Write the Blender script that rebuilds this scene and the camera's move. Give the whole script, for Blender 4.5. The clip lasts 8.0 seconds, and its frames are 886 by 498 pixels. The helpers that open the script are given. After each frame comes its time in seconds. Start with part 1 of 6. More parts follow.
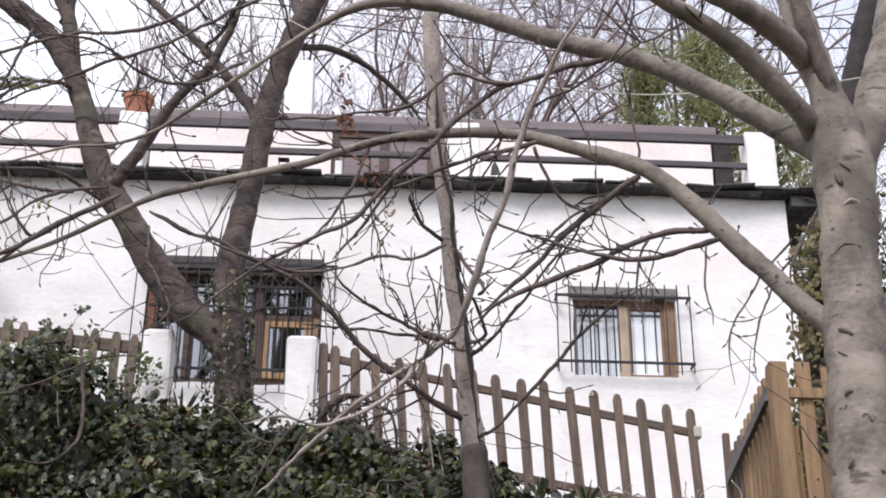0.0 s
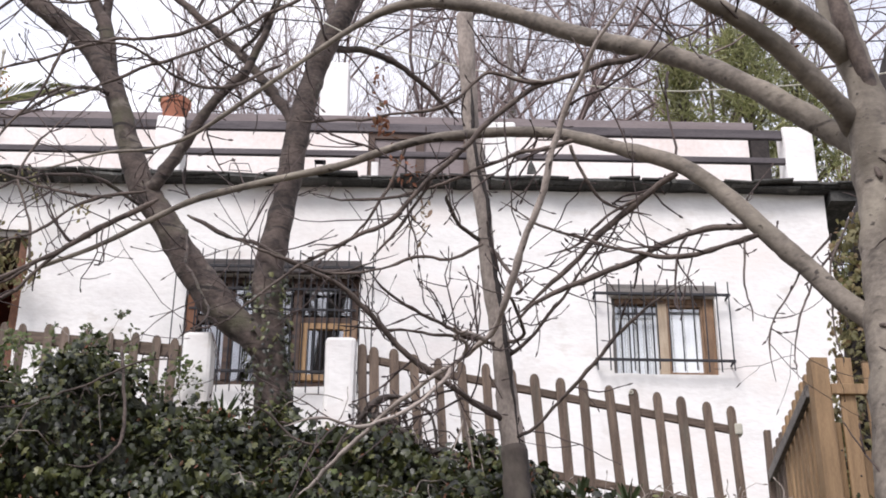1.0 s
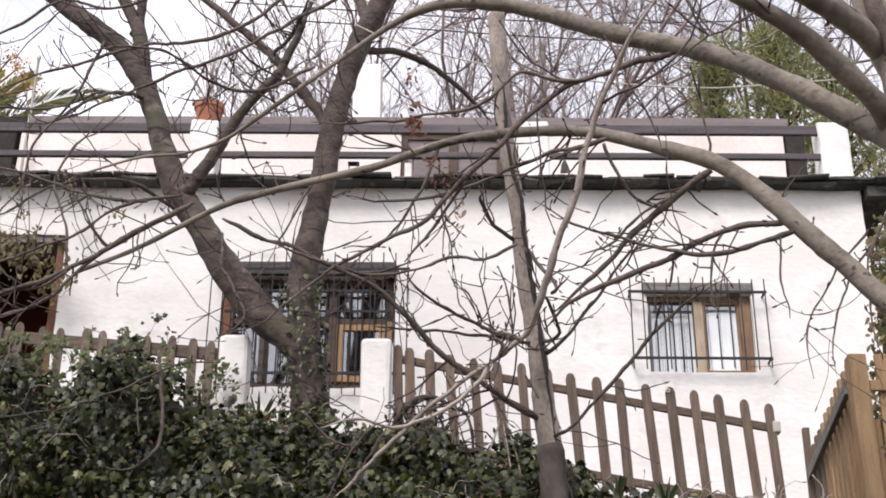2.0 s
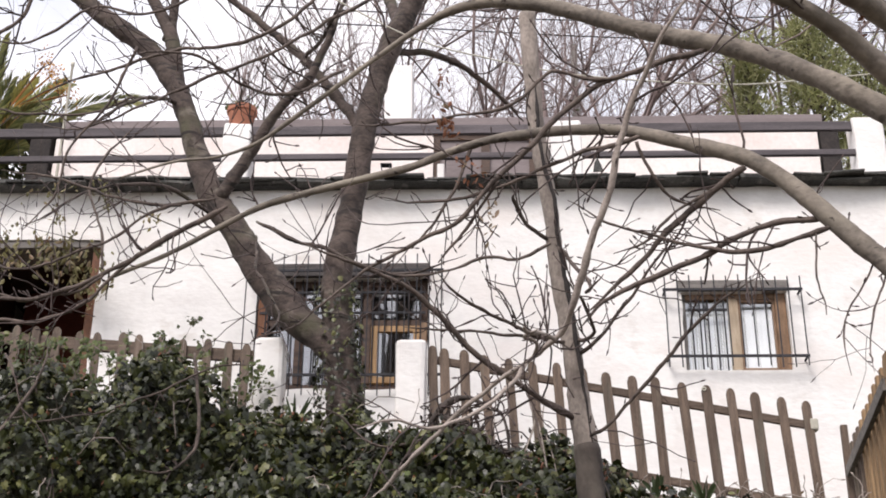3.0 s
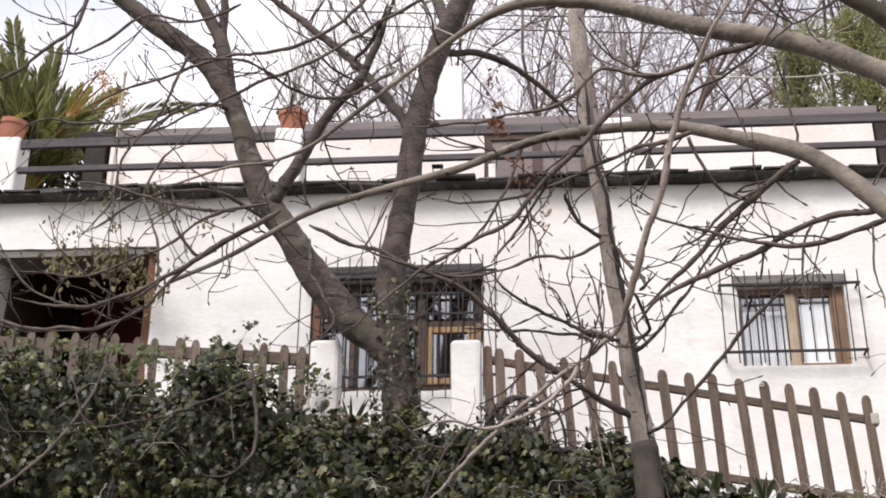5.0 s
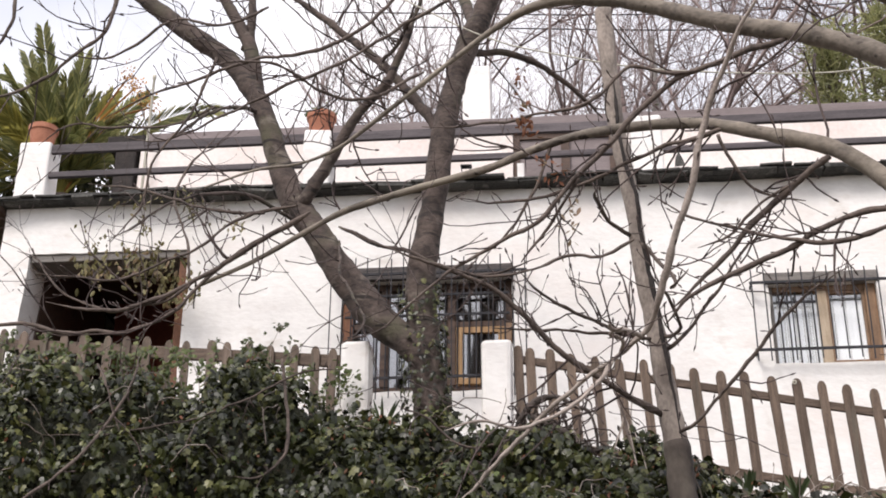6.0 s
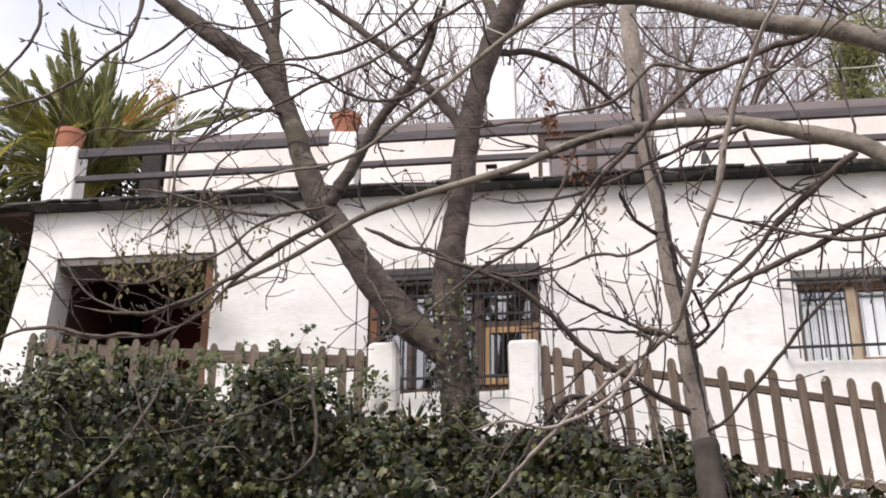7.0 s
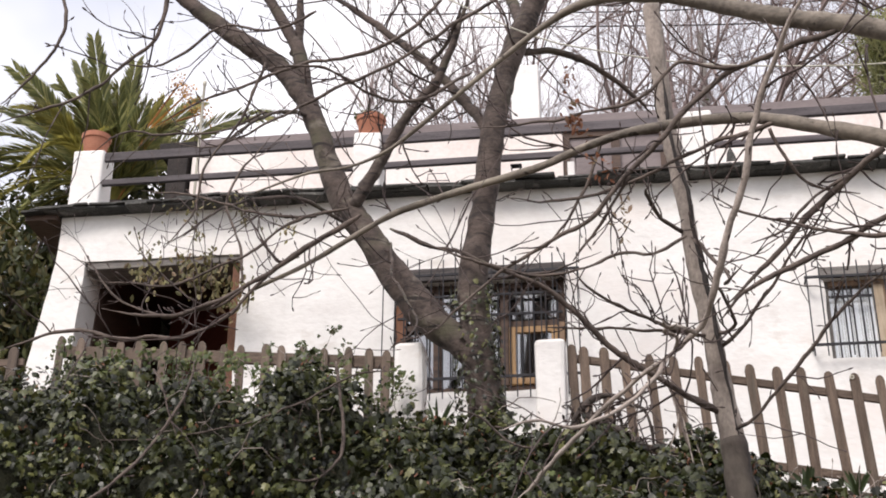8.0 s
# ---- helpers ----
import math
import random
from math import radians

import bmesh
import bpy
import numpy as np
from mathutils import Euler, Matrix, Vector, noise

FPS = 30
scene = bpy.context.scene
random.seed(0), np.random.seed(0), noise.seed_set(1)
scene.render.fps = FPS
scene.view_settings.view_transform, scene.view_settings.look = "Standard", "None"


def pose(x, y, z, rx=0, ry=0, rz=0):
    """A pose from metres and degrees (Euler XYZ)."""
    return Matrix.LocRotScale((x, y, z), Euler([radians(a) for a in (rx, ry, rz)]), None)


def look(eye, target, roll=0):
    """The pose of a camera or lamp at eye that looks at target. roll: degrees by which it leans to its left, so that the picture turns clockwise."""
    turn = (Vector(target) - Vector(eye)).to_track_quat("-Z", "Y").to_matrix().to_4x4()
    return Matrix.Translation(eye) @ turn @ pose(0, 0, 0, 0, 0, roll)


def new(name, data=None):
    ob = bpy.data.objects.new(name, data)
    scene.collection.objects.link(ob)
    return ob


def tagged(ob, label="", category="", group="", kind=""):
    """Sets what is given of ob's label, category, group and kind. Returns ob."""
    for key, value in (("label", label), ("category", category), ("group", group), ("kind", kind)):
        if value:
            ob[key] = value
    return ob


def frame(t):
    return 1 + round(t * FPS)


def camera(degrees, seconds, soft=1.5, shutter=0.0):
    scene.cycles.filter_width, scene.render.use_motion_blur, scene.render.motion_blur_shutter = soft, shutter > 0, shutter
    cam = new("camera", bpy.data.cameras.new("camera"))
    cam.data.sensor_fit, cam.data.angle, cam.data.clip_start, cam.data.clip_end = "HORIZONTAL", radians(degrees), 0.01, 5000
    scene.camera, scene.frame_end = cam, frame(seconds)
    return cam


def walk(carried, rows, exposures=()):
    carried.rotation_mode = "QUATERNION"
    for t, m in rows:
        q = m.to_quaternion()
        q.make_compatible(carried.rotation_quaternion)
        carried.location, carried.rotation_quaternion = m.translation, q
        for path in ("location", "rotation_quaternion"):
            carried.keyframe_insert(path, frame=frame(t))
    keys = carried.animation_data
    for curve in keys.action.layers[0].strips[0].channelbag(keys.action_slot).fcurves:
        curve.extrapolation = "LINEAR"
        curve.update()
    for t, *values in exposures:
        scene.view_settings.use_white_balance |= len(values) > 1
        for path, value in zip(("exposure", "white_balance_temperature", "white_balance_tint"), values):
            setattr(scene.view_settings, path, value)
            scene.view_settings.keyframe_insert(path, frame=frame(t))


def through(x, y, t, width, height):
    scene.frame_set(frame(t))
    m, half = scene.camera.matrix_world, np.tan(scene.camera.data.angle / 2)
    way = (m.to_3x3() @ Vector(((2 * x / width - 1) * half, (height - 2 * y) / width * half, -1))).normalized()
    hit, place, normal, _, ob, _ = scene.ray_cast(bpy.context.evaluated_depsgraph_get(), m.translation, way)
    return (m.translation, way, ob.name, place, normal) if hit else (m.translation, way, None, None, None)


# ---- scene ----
# The camera stands on the road below a house on a bank, and turns to its left about an upright axis.
cam = camera(34.96, 8.0, soft=1.8)
EYE = (0.0, 0.0, 1.6)
ROWS = [
    (0.0, 116.587, -0.447, -3.003),
    (0.5, 116.581, -0.470, -2.183),
    (1.0, 116.579, -0.436, -1.302),
    (1.5, 116.580, -0.446, -0.537),
    (3.0, 116.589, -0.465, 1.769),
    (3.5, 116.590, -0.451, 2.421),
    (4.0, 116.590, -0.446, 3.077),
    (4.5, 116.590, -0.437, 3.594),
    (6.0, 116.587, -0.443, 5.534),
    (6.5, 116.589, -0.444, 6.129),
    (7.0, 116.593, -0.435, 6.721),
    (7.5, 116.592, -0.444, 7.258),
    (8.0, 116.587, -0.446, 7.876),
]
walk(cam, [(t, pose(*EYE, rx, ry, rz)) for t, rx, ry, rz in ROWS],
     exposures=((0.0, 0.93, 6260, 15), (1.5, 0.93, 6520, 15), (4.0, 0.93, 6700, 14), (8.0, 0.93, 6760, 14)))

# ---- sky and sun: a bright overcast day ----
SUN_EL, SUN_AZ = 48.0, 205.0
world = bpy.data.worlds.new("sky")
scene.world = world
world.use_nodes = True
wn, wl = world.node_tree.nodes, world.node_tree.links
wn.clear()
w_out = wn.new("ShaderNodeOutputWorld")
w_bg = wn.new("ShaderNodeBackground")
w_sky = wn.new("ShaderNodeTexSky")
w_sky.sky_type = "NISHITA"
w_sky.sun_disc = False
w_sky.sun_elevation, w_sky.sun_rotation = radians(SUN_EL), radians(SUN_AZ)
w_sky.air_density, w_sky.dust_density = 1.0, 2.0
w_co = wn.new("ShaderNodeTexCoord")
w_noise = wn.new("ShaderNodeTexNoise")
w_noise.inputs["Scale"].default_value = 2.3
w_noise.inputs["Detail"].default_value = 5.0
w_ramp = wn.new("ShaderNodeValToRGB")
w_ramp.color_ramp.elements[0].position, w_ramp.color_ramp.elements[1].position = 0.40, 0.62
w_mix = wn.new("ShaderNodeMixRGB")
w_mix.inputs[2].default_value = (7.4, 7.5, 7.9, 1)
wl.new(w_co.outputs["Generated"], w_noise.inputs["Vector"])
wl.new(w_noise.outputs["Fac"], w_ramp.inputs["Fac"])
w_lift = wn.new("ShaderNodeMath")
w_lift.operation = "MULTIPLY_ADD"
w_lift.inputs[1].default_value, w_lift.inputs[2].default_value = 0.62, 0.38
wl.new(w_ramp.outputs["Color"], w_lift.inputs[0])
wl.new(w_lift.outputs[0], w_mix.inputs[0])
wl.new(w_sky.outputs["Color"], w_mix.inputs[1])
wl.new(w_mix.outputs["Color"], w_bg.inputs["Color"])
w_bg.inputs["Strength"].default_value = 0.10
wl.new(w_bg.outputs["Background"], w_out.inputs["Surface"])
sun = new("sun", bpy.data.lights.new("sun", "SUN"))
sun.data.energy, sun.data.angle, sun.data.color = 1.5, radians(20), (1.0, 0.975, 0.94)
sd = Vector((math.sin(radians(SUN_AZ)), math.cos(radians(SUN_AZ)), math.tan(radians(SUN_EL))))
sun.matrix_world = look(sd * 50, (0, 0, 0))


# ---- materials ----
def material(name, dark, light, rough=0.8, scale=6.0, fine=60.0, bump=0.3, stretch=(1, 1, 1), island=False, metal=0.0, vary=0.0, spots=(), detail=6.0, depth=0.02, sheen=0.0):
    """Two-scale procedural surface: blotches between two colours, fine grain, relief and, if asked, stains."""
    m = bpy.data.materials.new(name)
    m.use_nodes = True
    n, l = m.node_tree.nodes, m.node_tree.links
    b = n["Principled BSDF"]
    co = n.new("ShaderNodeTexCoord")
    mp = n.new("ShaderNodeMapping")
    mp.inputs["Scale"].default_value = stretch
    l.new(co.outputs["Object"], mp.inputs["Vector"])
    n1, n2 = n.new("ShaderNodeTexNoise"), n.new("ShaderNodeTexNoise")
    for t, s in ((n1, scale), (n2, fine)):
        t.inputs["Scale"].default_value = s
        t.inputs["Detail"].default_value = detail
        l.new(mp.outputs["Vector"], t.inputs["Vector"])
    add = n.new("ShaderNodeMath")
    add.operation = "MULTIPLY_ADD"
    add.inputs[1].default_value = 0.45
    l.new(n2.outputs["Fac"], add.inputs[0])
    sub = n.new("ShaderNodeMath")
    sub.operation = "MULTIPLY"
    sub.inputs[1].default_value = 0.62
    l.new(n1.outputs["Fac"], sub.inputs[0])
    l.new(sub.outputs[0], add.inputs[2])
    ramp = n.new("ShaderNodeValToRGB")
    ramp.color_ramp.elements[0].position, ramp.color_ramp.elements[1].position = 0.38, 0.68
    ramp.color_ramp.elements[0].color, ramp.color_ramp.elements[1].color = (*dark, 1), (*light, 1)
    l.new(add.outputs[0], ramp.inputs["Fac"])
    col = ramp.outputs["Color"]
    for (sc, lo, hi), colour, *own in spots:
        n3 = n.new("ShaderNodeTexNoise")
        n3.inputs["Scale"].default_value = sc
        n3.inputs["Detail"].default_value = 8.0
        if own:
            mp3 = n.new("ShaderNodeMapping")
            mp3.inputs["Scale"].default_value = own[0]
            l.new(co.outputs["Object"], mp3.inputs["Vector"])
            l.new(mp3.outputs["Vector"], n3.inputs["Vector"])
        else:
            l.new(mp.outputs["Vector"], n3.inputs["Vector"])
        r3 = n.new("ShaderNodeMapRange")
        r3.inputs["From Min"].default_value, r3.inputs["From Max"].default_value = lo, hi
        l.new(n3.outputs["Fac"], r3.inputs["Value"])
        mx = n.new("ShaderNodeMixRGB")
        mx.inputs[2].default_value = (*colour, 1)
        l.new(r3.outputs["Result"], mx.inputs[0])
        l.new(col, mx.inputs[1])
        col = mx.outputs["Color"]
    if vary:
        hs = n.new("ShaderNodeHueSaturation")
        src = n.new("ShaderNodeNewGeometry").outputs["Random Per Island"] if island else n.new("ShaderNodeObjectInfo").outputs["Random"]
        r = n.new("ShaderNodeMapRange")
        r.inputs["To Min"].default_value, r.inputs["To Max"].default_value = 1 - vary, 1 + vary
        l.new(src, r.inputs["Value"])
        l.new(r.outputs["Result"], hs.inputs["Value"])
        l.new(col, hs.inputs["Color"])
        col = hs.outputs["Color"]
    l.new(col, b.inputs["Base Color"])
    b.inputs["Roughness"].default_value, b.inputs["Metallic"].default_value = rough, metal
    if bump:
        bp = n.new("ShaderNodeBump")
        bp.inputs["Strength"].default_value, bp.inputs["Distance"].default_value = bump, depth
        l.new(add.outputs[0], bp.inputs["Height"])
        l.new(bp.outputs["Normal"], b.inputs["Normal"])
    return m


def leaf_material(name, colours, rough=0.4, through=0.25, single=False):
    """Foliage: each leaf takes its own tone from a row of colours."""
    m = bpy.data.materials.new(name)
    m.use_nodes = True
    n, l = m.node_tree.nodes, m.node_tree.links
    b = n["Principled BSDF"]
    geo = n.new("ShaderNodeNewGeometry")
    ramp = n.new("ShaderNodeValToRGB")
    e = ramp.color_ramp.elements
    while len(e) < len(colours):
        e.new(0.5)
    for i, c in enumerate(colours):
        e[i].position, e[i].color = i / (len(colours) - 1), (*c, 1)
    l.new(n.new("ShaderNodeObjectInfo").outputs["Random"] if single else geo.outputs["Random Per Island"], ramp.inputs["Fac"])
    co = n.new("ShaderNodeTexCoord")
    nz = n.new("ShaderNodeTexNoise")
    nz.inputs["Scale"].default_value = 1.7
    nz.inputs["Detail"].default_value = 4.0
    l.new(co.outputs["Object"], nz.inputs["Vector"])
    mr = n.new("ShaderNodeMapRange")
    mr.inputs["From Min"].default_value, mr.inputs["From Max"].default_value = 0.32, 0.68
    mr.inputs["To Min"].default_value, mr.inputs["To Max"].default_value = 0.55, 1.5
    l.new(nz.outputs["Fac"], mr.inputs["Value"])
    hs = n.new("ShaderNodeHueSaturation")
    l.new(mr.outputs["Result"], hs.inputs["Value"])
    l.new(ramp.outputs["Color"], hs.inputs["Color"])
    l.new(hs.outputs["Color"], b.inputs["Base Color"])
    b.inputs["Roughness"].default_value = rough
    tr = n.new("ShaderNodeBsdfTranslucent")
    l.new(ramp.outputs["Color"], tr.inputs["Color"])
    mx = n.new("ShaderNodeMixShader")
    mx.inputs[0].default_value = through
    l.new(b.outputs["BSDF"], mx.inputs[1])
    l.new(tr.outputs["BSDF"], mx.inputs[2])
    l.new(mx.outputs["Shader"], n["Material Output"].inputs["Surface"])
    return m


WHITEWASH = material("whitewash", (0.76, 0.74, 0.72), (0.86, 0.845, 0.825), 0.9, 2.6, 14.0, 0.38, (1, 1, 1.7), spots=(((3.2, 0.62, 0.80), (0.62, 0.57, 0.52)), ((1.1, 0.52, 0.75), (0.79, 0.735, 0.70))), depth=0.035)
PLASTER = material("pink_plaster", (0.72, 0.63, 0.59), (0.84, 0.79, 0.76), 0.9, 1.6, 20.0, 0.3)
SLATE = material("slate", (0.024, 0.024, 0.023), (0.082, 0.080, 0.074), 0.8, 5.0, 40.0, 0.8, vary=0.45, spots=(((7.0, 0.60, 0.72), (0.17, 0.165, 0.15)),))
RAIL_WOOD = material("rail_wood", (0.052, 0.045, 0.049), (0.122, 0.105, 0.112), 0.8, 3.0, 40.0, 0.3, (0.6, 6, 6), vary=0.15)
FASCIA_WOOD = material("fascia_wood", (0.16, 0.13, 0.13), (0.25, 0.21, 0.21), 0.8, 2.0, 30.0, 0.3, (0.5, 5, 5))
FENCE_WOOD = material("fence_wood", (0.082, 0.057, 0.042), (0.195, 0.140, 0.105), 0.82, 5.0, 50.0, 0.5, (7, 7, 0.7), vary=0.22, spots=(((2.0, 0.60, 0.8), (0.15, 0.14, 0.11)),))
OLD_FENCE = material("grey_fence_wood", (0.085, 0.062, 0.048), (0.185, 0.138, 0.108), 0.85, 5.0, 50.0, 0.5, (7, 7, 0.7), vary=0.25, spots=(((2.0, 0.56, 0.75), (0.11, 0.11, 0.075)),))
FENCE_RAIL = material("fence_rail_wood", (0.080, 0.056, 0.042), (0.185, 0.134, 0.102), 0.82, 5.0, 50.0, 0.5, (0.7, 7, 7), vary=0.15)
GATE_WOOD = material("gate_wood", (0.20, 0.122, 0.06), (0.36, 0.23, 0.118), 0.65, 4.0, 40.0, 0.35, (8, 8, 0.8), vary=0.15)
PALE_SASH = material("weathered_pale_wood", (0.36, 0.27, 0.18), (0.52, 0.42, 0.31), 0.6, 5.0, 50.0, 0.2, (6, 6, 0.9))
FRAME_WOOD = material("frame_wood", (0.14, 0.078, 0.042), (0.30, 0.18, 0.10), 0.5, 5.0, 50.0, 0.25, (6, 6, 0.9), vary=0.12)
SASH_WOOD = material("varnished_wood", (0.27, 0.15, 0.06), (0.46, 0.275, 0.12), 0.45, 5.0, 50.0, 0.2, (6, 6, 0.9), vary=0.08)
BARK_BLACK = material("blackish_bark", (0.012, 0.010, 0.010), (0.042, 0.033, 0.030), 0.9, 7.0, 30.0, 0.5)
DARK_LINTEL = material("dark_lintel_wood", (0.045, 0.04, 0.04), (0.12, 0.105, 0.10), 0.85, 4.0, 40.0, 0.5, (0.8, 6, 6))
RUST_WOOD = material("rusty_worn_wood", (0.09, 0.035, 0.018), (0.22, 0.09, 0.04), 0.7, 5.0, 40.0, 0.4, (5, 5, 0.8))
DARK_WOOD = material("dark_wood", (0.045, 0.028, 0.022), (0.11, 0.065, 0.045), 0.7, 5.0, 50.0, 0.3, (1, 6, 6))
LINTEL_WOOD = material("lintel_wood", (0.12, 0.11, 0.105), (0.24, 0.22, 0.20), 0.85, 4.0, 40.0, 0.5, (0.8, 6, 6))
IRON = material("wrought_iron", (0.012, 0.012, 0.015), (0.034, 0.033, 0.040), 0.75, 12.0, 90.0, 0.2)
TERRACOTTA = material("terracotta", (0.36, 0.14, 0.085), (0.50, 0.22, 0.14), 0.85, 7.0, 60.0, 0.25, spots=(((5.0, 0.6, 0.8), (0.5, 0.36, 0.28)),))
BARK_DARK = material("dark_bark", (0.034, 0.025, 0.022), (0.105, 0.078, 0.066), 0.9, 7.0, 30.0, 0.6, (1, 1, 1.2), spots=(((2.6, 0.54, 0.70), (0.082, 0.074, 0.048)), ((6.0, 0.60, 0.72), (0.17, 0.145, 0.12)), ((3.2, 0.57, 0.64), (0.022, 0.017, 0.015), (0.9, 0.9, 5.0))), depth=0.03)
BARK_WET = material("wet_bark", (0.030, 0.023, 0.020), (0.082, 0.064, 0.055), 0.85, 7.0, 40.0, 0.7, (1, 1, 0.6), spots=(((3.0, 0.58, 0.72), (0.12, 0.10, 0.08)),))
BARK_YOUNG = material("young_bark", (0.155, 0.13, 0.112), (0.36, 0.305, 0.265), 0.85, 7.0, 50.0, 0.6, (1, 1, 0.6), spots=(((3.0, 0.58, 0.75), (0.08, 0.058, 0.05)),))
BARK_PALE = material("pale_bark", (0.24, 0.20, 0.175), (0.45, 0.385, 0.34), 0.85, 8.0, 60.0, 0.4)
BARK_GREY = material("grey_bark", (0.105, 0.088, 0.074), (0.275, 0.235, 0.192), 0.85, 4.0, 26.0, 0.5, (1, 1, 1.3), spots=(((1.7, 0.50, 0.66), (0.315, 0.275, 0.22)), ((2.4, 0.58, 0.68), (0.12, 0.10, 0.078), (1, 1, 0.6)), ((4.5, 0.62, 0.69), (0.085, 0.07, 0.058), (1.0, 1.0, 3.0)), ((13.0, 0.64, 0.70), (0.05, 0.04, 0.034))), depth=0.025)
BARK_BRANCH = material("branch_bark", (0.052, 0.038, 0.033), (0.155, 0.119, 0.100), 0.85, 9.0, 50.0, 0.4, spots=(((8.0, 0.6, 0.72), (0.04, 0.03, 0.028)),))
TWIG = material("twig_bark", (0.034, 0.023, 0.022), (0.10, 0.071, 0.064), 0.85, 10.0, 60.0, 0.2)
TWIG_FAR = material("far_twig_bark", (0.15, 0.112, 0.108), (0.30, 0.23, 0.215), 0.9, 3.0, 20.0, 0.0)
SOIL = material("soil", (0.05, 0.038, 0.028), (0.13, 0.10, 0.07), 0.95, 1.5, 22.0, 0.8, spots=(((0.7, 0.5, 0.7), (0.06, 0.08, 0.03)),), depth=0.05)
ASPHALT = material("asphalt", (0.04, 0.04, 0.042), (0.07, 0.07, 0.07), 0.9, 1.5, 90.0, 0.4)
# near-black: the shaded depth behind the ivy leaves, put into the colour
UNDERSTORY = material("ivy_gap_shade", (0.010, 0.012, 0.006), (0.04, 0.04, 0.02), 0.95, 8.0, 50.0, 0.8, depth=0.06)
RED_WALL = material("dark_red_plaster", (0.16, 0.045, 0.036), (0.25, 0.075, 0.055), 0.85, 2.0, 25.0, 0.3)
ROOM = material("room_plaster", (0.25, 0.23, 0.21), (0.36, 0.33, 0.30), 0.9, 1.5, 20.0, 0.1)
CURTAIN = material("white_curtain", (0.72, 0.72, 0.72), (0.85, 0.85, 0.85), 0.85, 3.0, 40.0, 0.3, (10, 1, 0.6))
CABLE = material("pale_cable", (0.42, 0.40, 0.33), (0.55, 0.52, 0.44), 0.6, 8.0, 60.0, 0.1)
IVY_TONES = [(0.006, 0.006, 0.0015), (0.010, 0.013, 0.003), (0.018, 0.024, 0.004), (0.030, 0.037, 0.007), (0.054, 0.062, 0.014), (0.135, 0.135, 0.045)]
IVY = leaf_material("ivy_leaf", IVY_TONES, 0.45, 0.12)
IVY_SINGLE = leaf_material("front_ivy_leaf", IVY_TONES[1:5], 0.36, 0.15, True)
IVY_BROWN = leaf_material("dry_leaf", [(0.16, 0.06, 0.03), (0.22, 0.09, 0.05), (0.12, 0.09, 0.05)], 0.7, 0.3)
POD = leaf_material("dry_pod", [(0.36, 0.27, 0.18), (0.48, 0.39, 0.28), (0.30, 0.19, 0.13)], 0.7, 0.3)
SPRIG = leaf_material("climber_leaf", [(0.05, 0.072, 0.022), (0.09, 0.118, 0.036), (0.15, 0.155, 0.055)], 0.5, 0.35)
OLIVE = leaf_material("olive_leaf", [(0.09, 0.085, 0.035), (0.17, 0.155, 0.06), (0.23, 0.20, 0.09), (0.18, 0.11, 0.06)], 0.55, 0.4)
PALM = leaf_material("palm_leaflet", [(0.11, 0.13, 0.05), (0.19, 0.205, 0.075), (0.28, 0.28, 0.11), (0.42, 0.40, 0.17)], 0.4, 0.4)
PALM_YELLOW = leaf_material("yellowing_palm_leaflet", [(0.22, 0.21, 0.06), (0.34, 0.31, 0.08), (0.48, 0.42, 0.12)], 0.5, 0.45)
PALM_FRUIT = leaf_material("palm_fruit", [(0.45, 0.20, 0.04), (0.55, 0.30, 0.07), (0.35, 0.14, 0.05)], 0.6, 0.2)
NEEDLE = leaf_material("pine_needle", [(0.19, 0.205, 0.085), (0.30, 0.315, 0.14), (0.43, 0.42, 0.21)], 0.5, 0.4)
SHRUB = leaf_material("shrub_leaf", [(0.018, 0.025, 0.008), (0.045, 0.055, 0.016), (0.085, 0.09, 0.025), (0.13, 0.10, 0.035)], 0.55, 0.2)
BLADE = leaf_material("blade_leaf", [(0.03, 0.048, 0.018), (0.05, 0.075, 0.028), (0.08, 0.10, 0.045)], 0.4, 0.2)

GLASS = bpy.data.materials.new("window_glass")
GLASS.use_nodes = True
gb = GLASS.node_tree.nodes["Principled BSDF"]
gb.inputs["Base Color"].default_value = (0.9, 0.93, 0.95, 1)
gb.inputs["Roughness"].default_value = 0.03
gb.inputs["Transmission Weight"].default_value = 1.0
gb.inputs["IOR"].default_value = 2.4


# ---- builders ----
def mesh_object(name, bm, mat, smooth=False):
    me = bpy.data.meshes.new(name)
    bmesh.ops.recalc_face_normals(bm, faces=bm.faces)
    if smooth:
        for f in bm.faces:
            f.smooth = True
        for e in bm.edges:
            e.smooth = e.calc_face_angle(0.0) < 0.6
    bm.to_mesh(me)
    bm.free()
    me.materials.append(mat)
    return new(name, me)


def part(name, bm, mat, parent, label="", smooth=False):
    ob = mesh_object(name, bm, mat, smooth)
    ob.parent = parent
    if parent.type != "EMPTY" or parent.location.length:
        ob.matrix_parent_inverse = parent.matrix_basis.inverted()
    if label:
        tagged(ob, label)
    return ob


def thing(name, at, label, category, group="", kind=""):
    ob = new(name)
    ob.empty_display_size = 0.2
    ob.location = at
    return tagged(ob, label, category, group, kind)


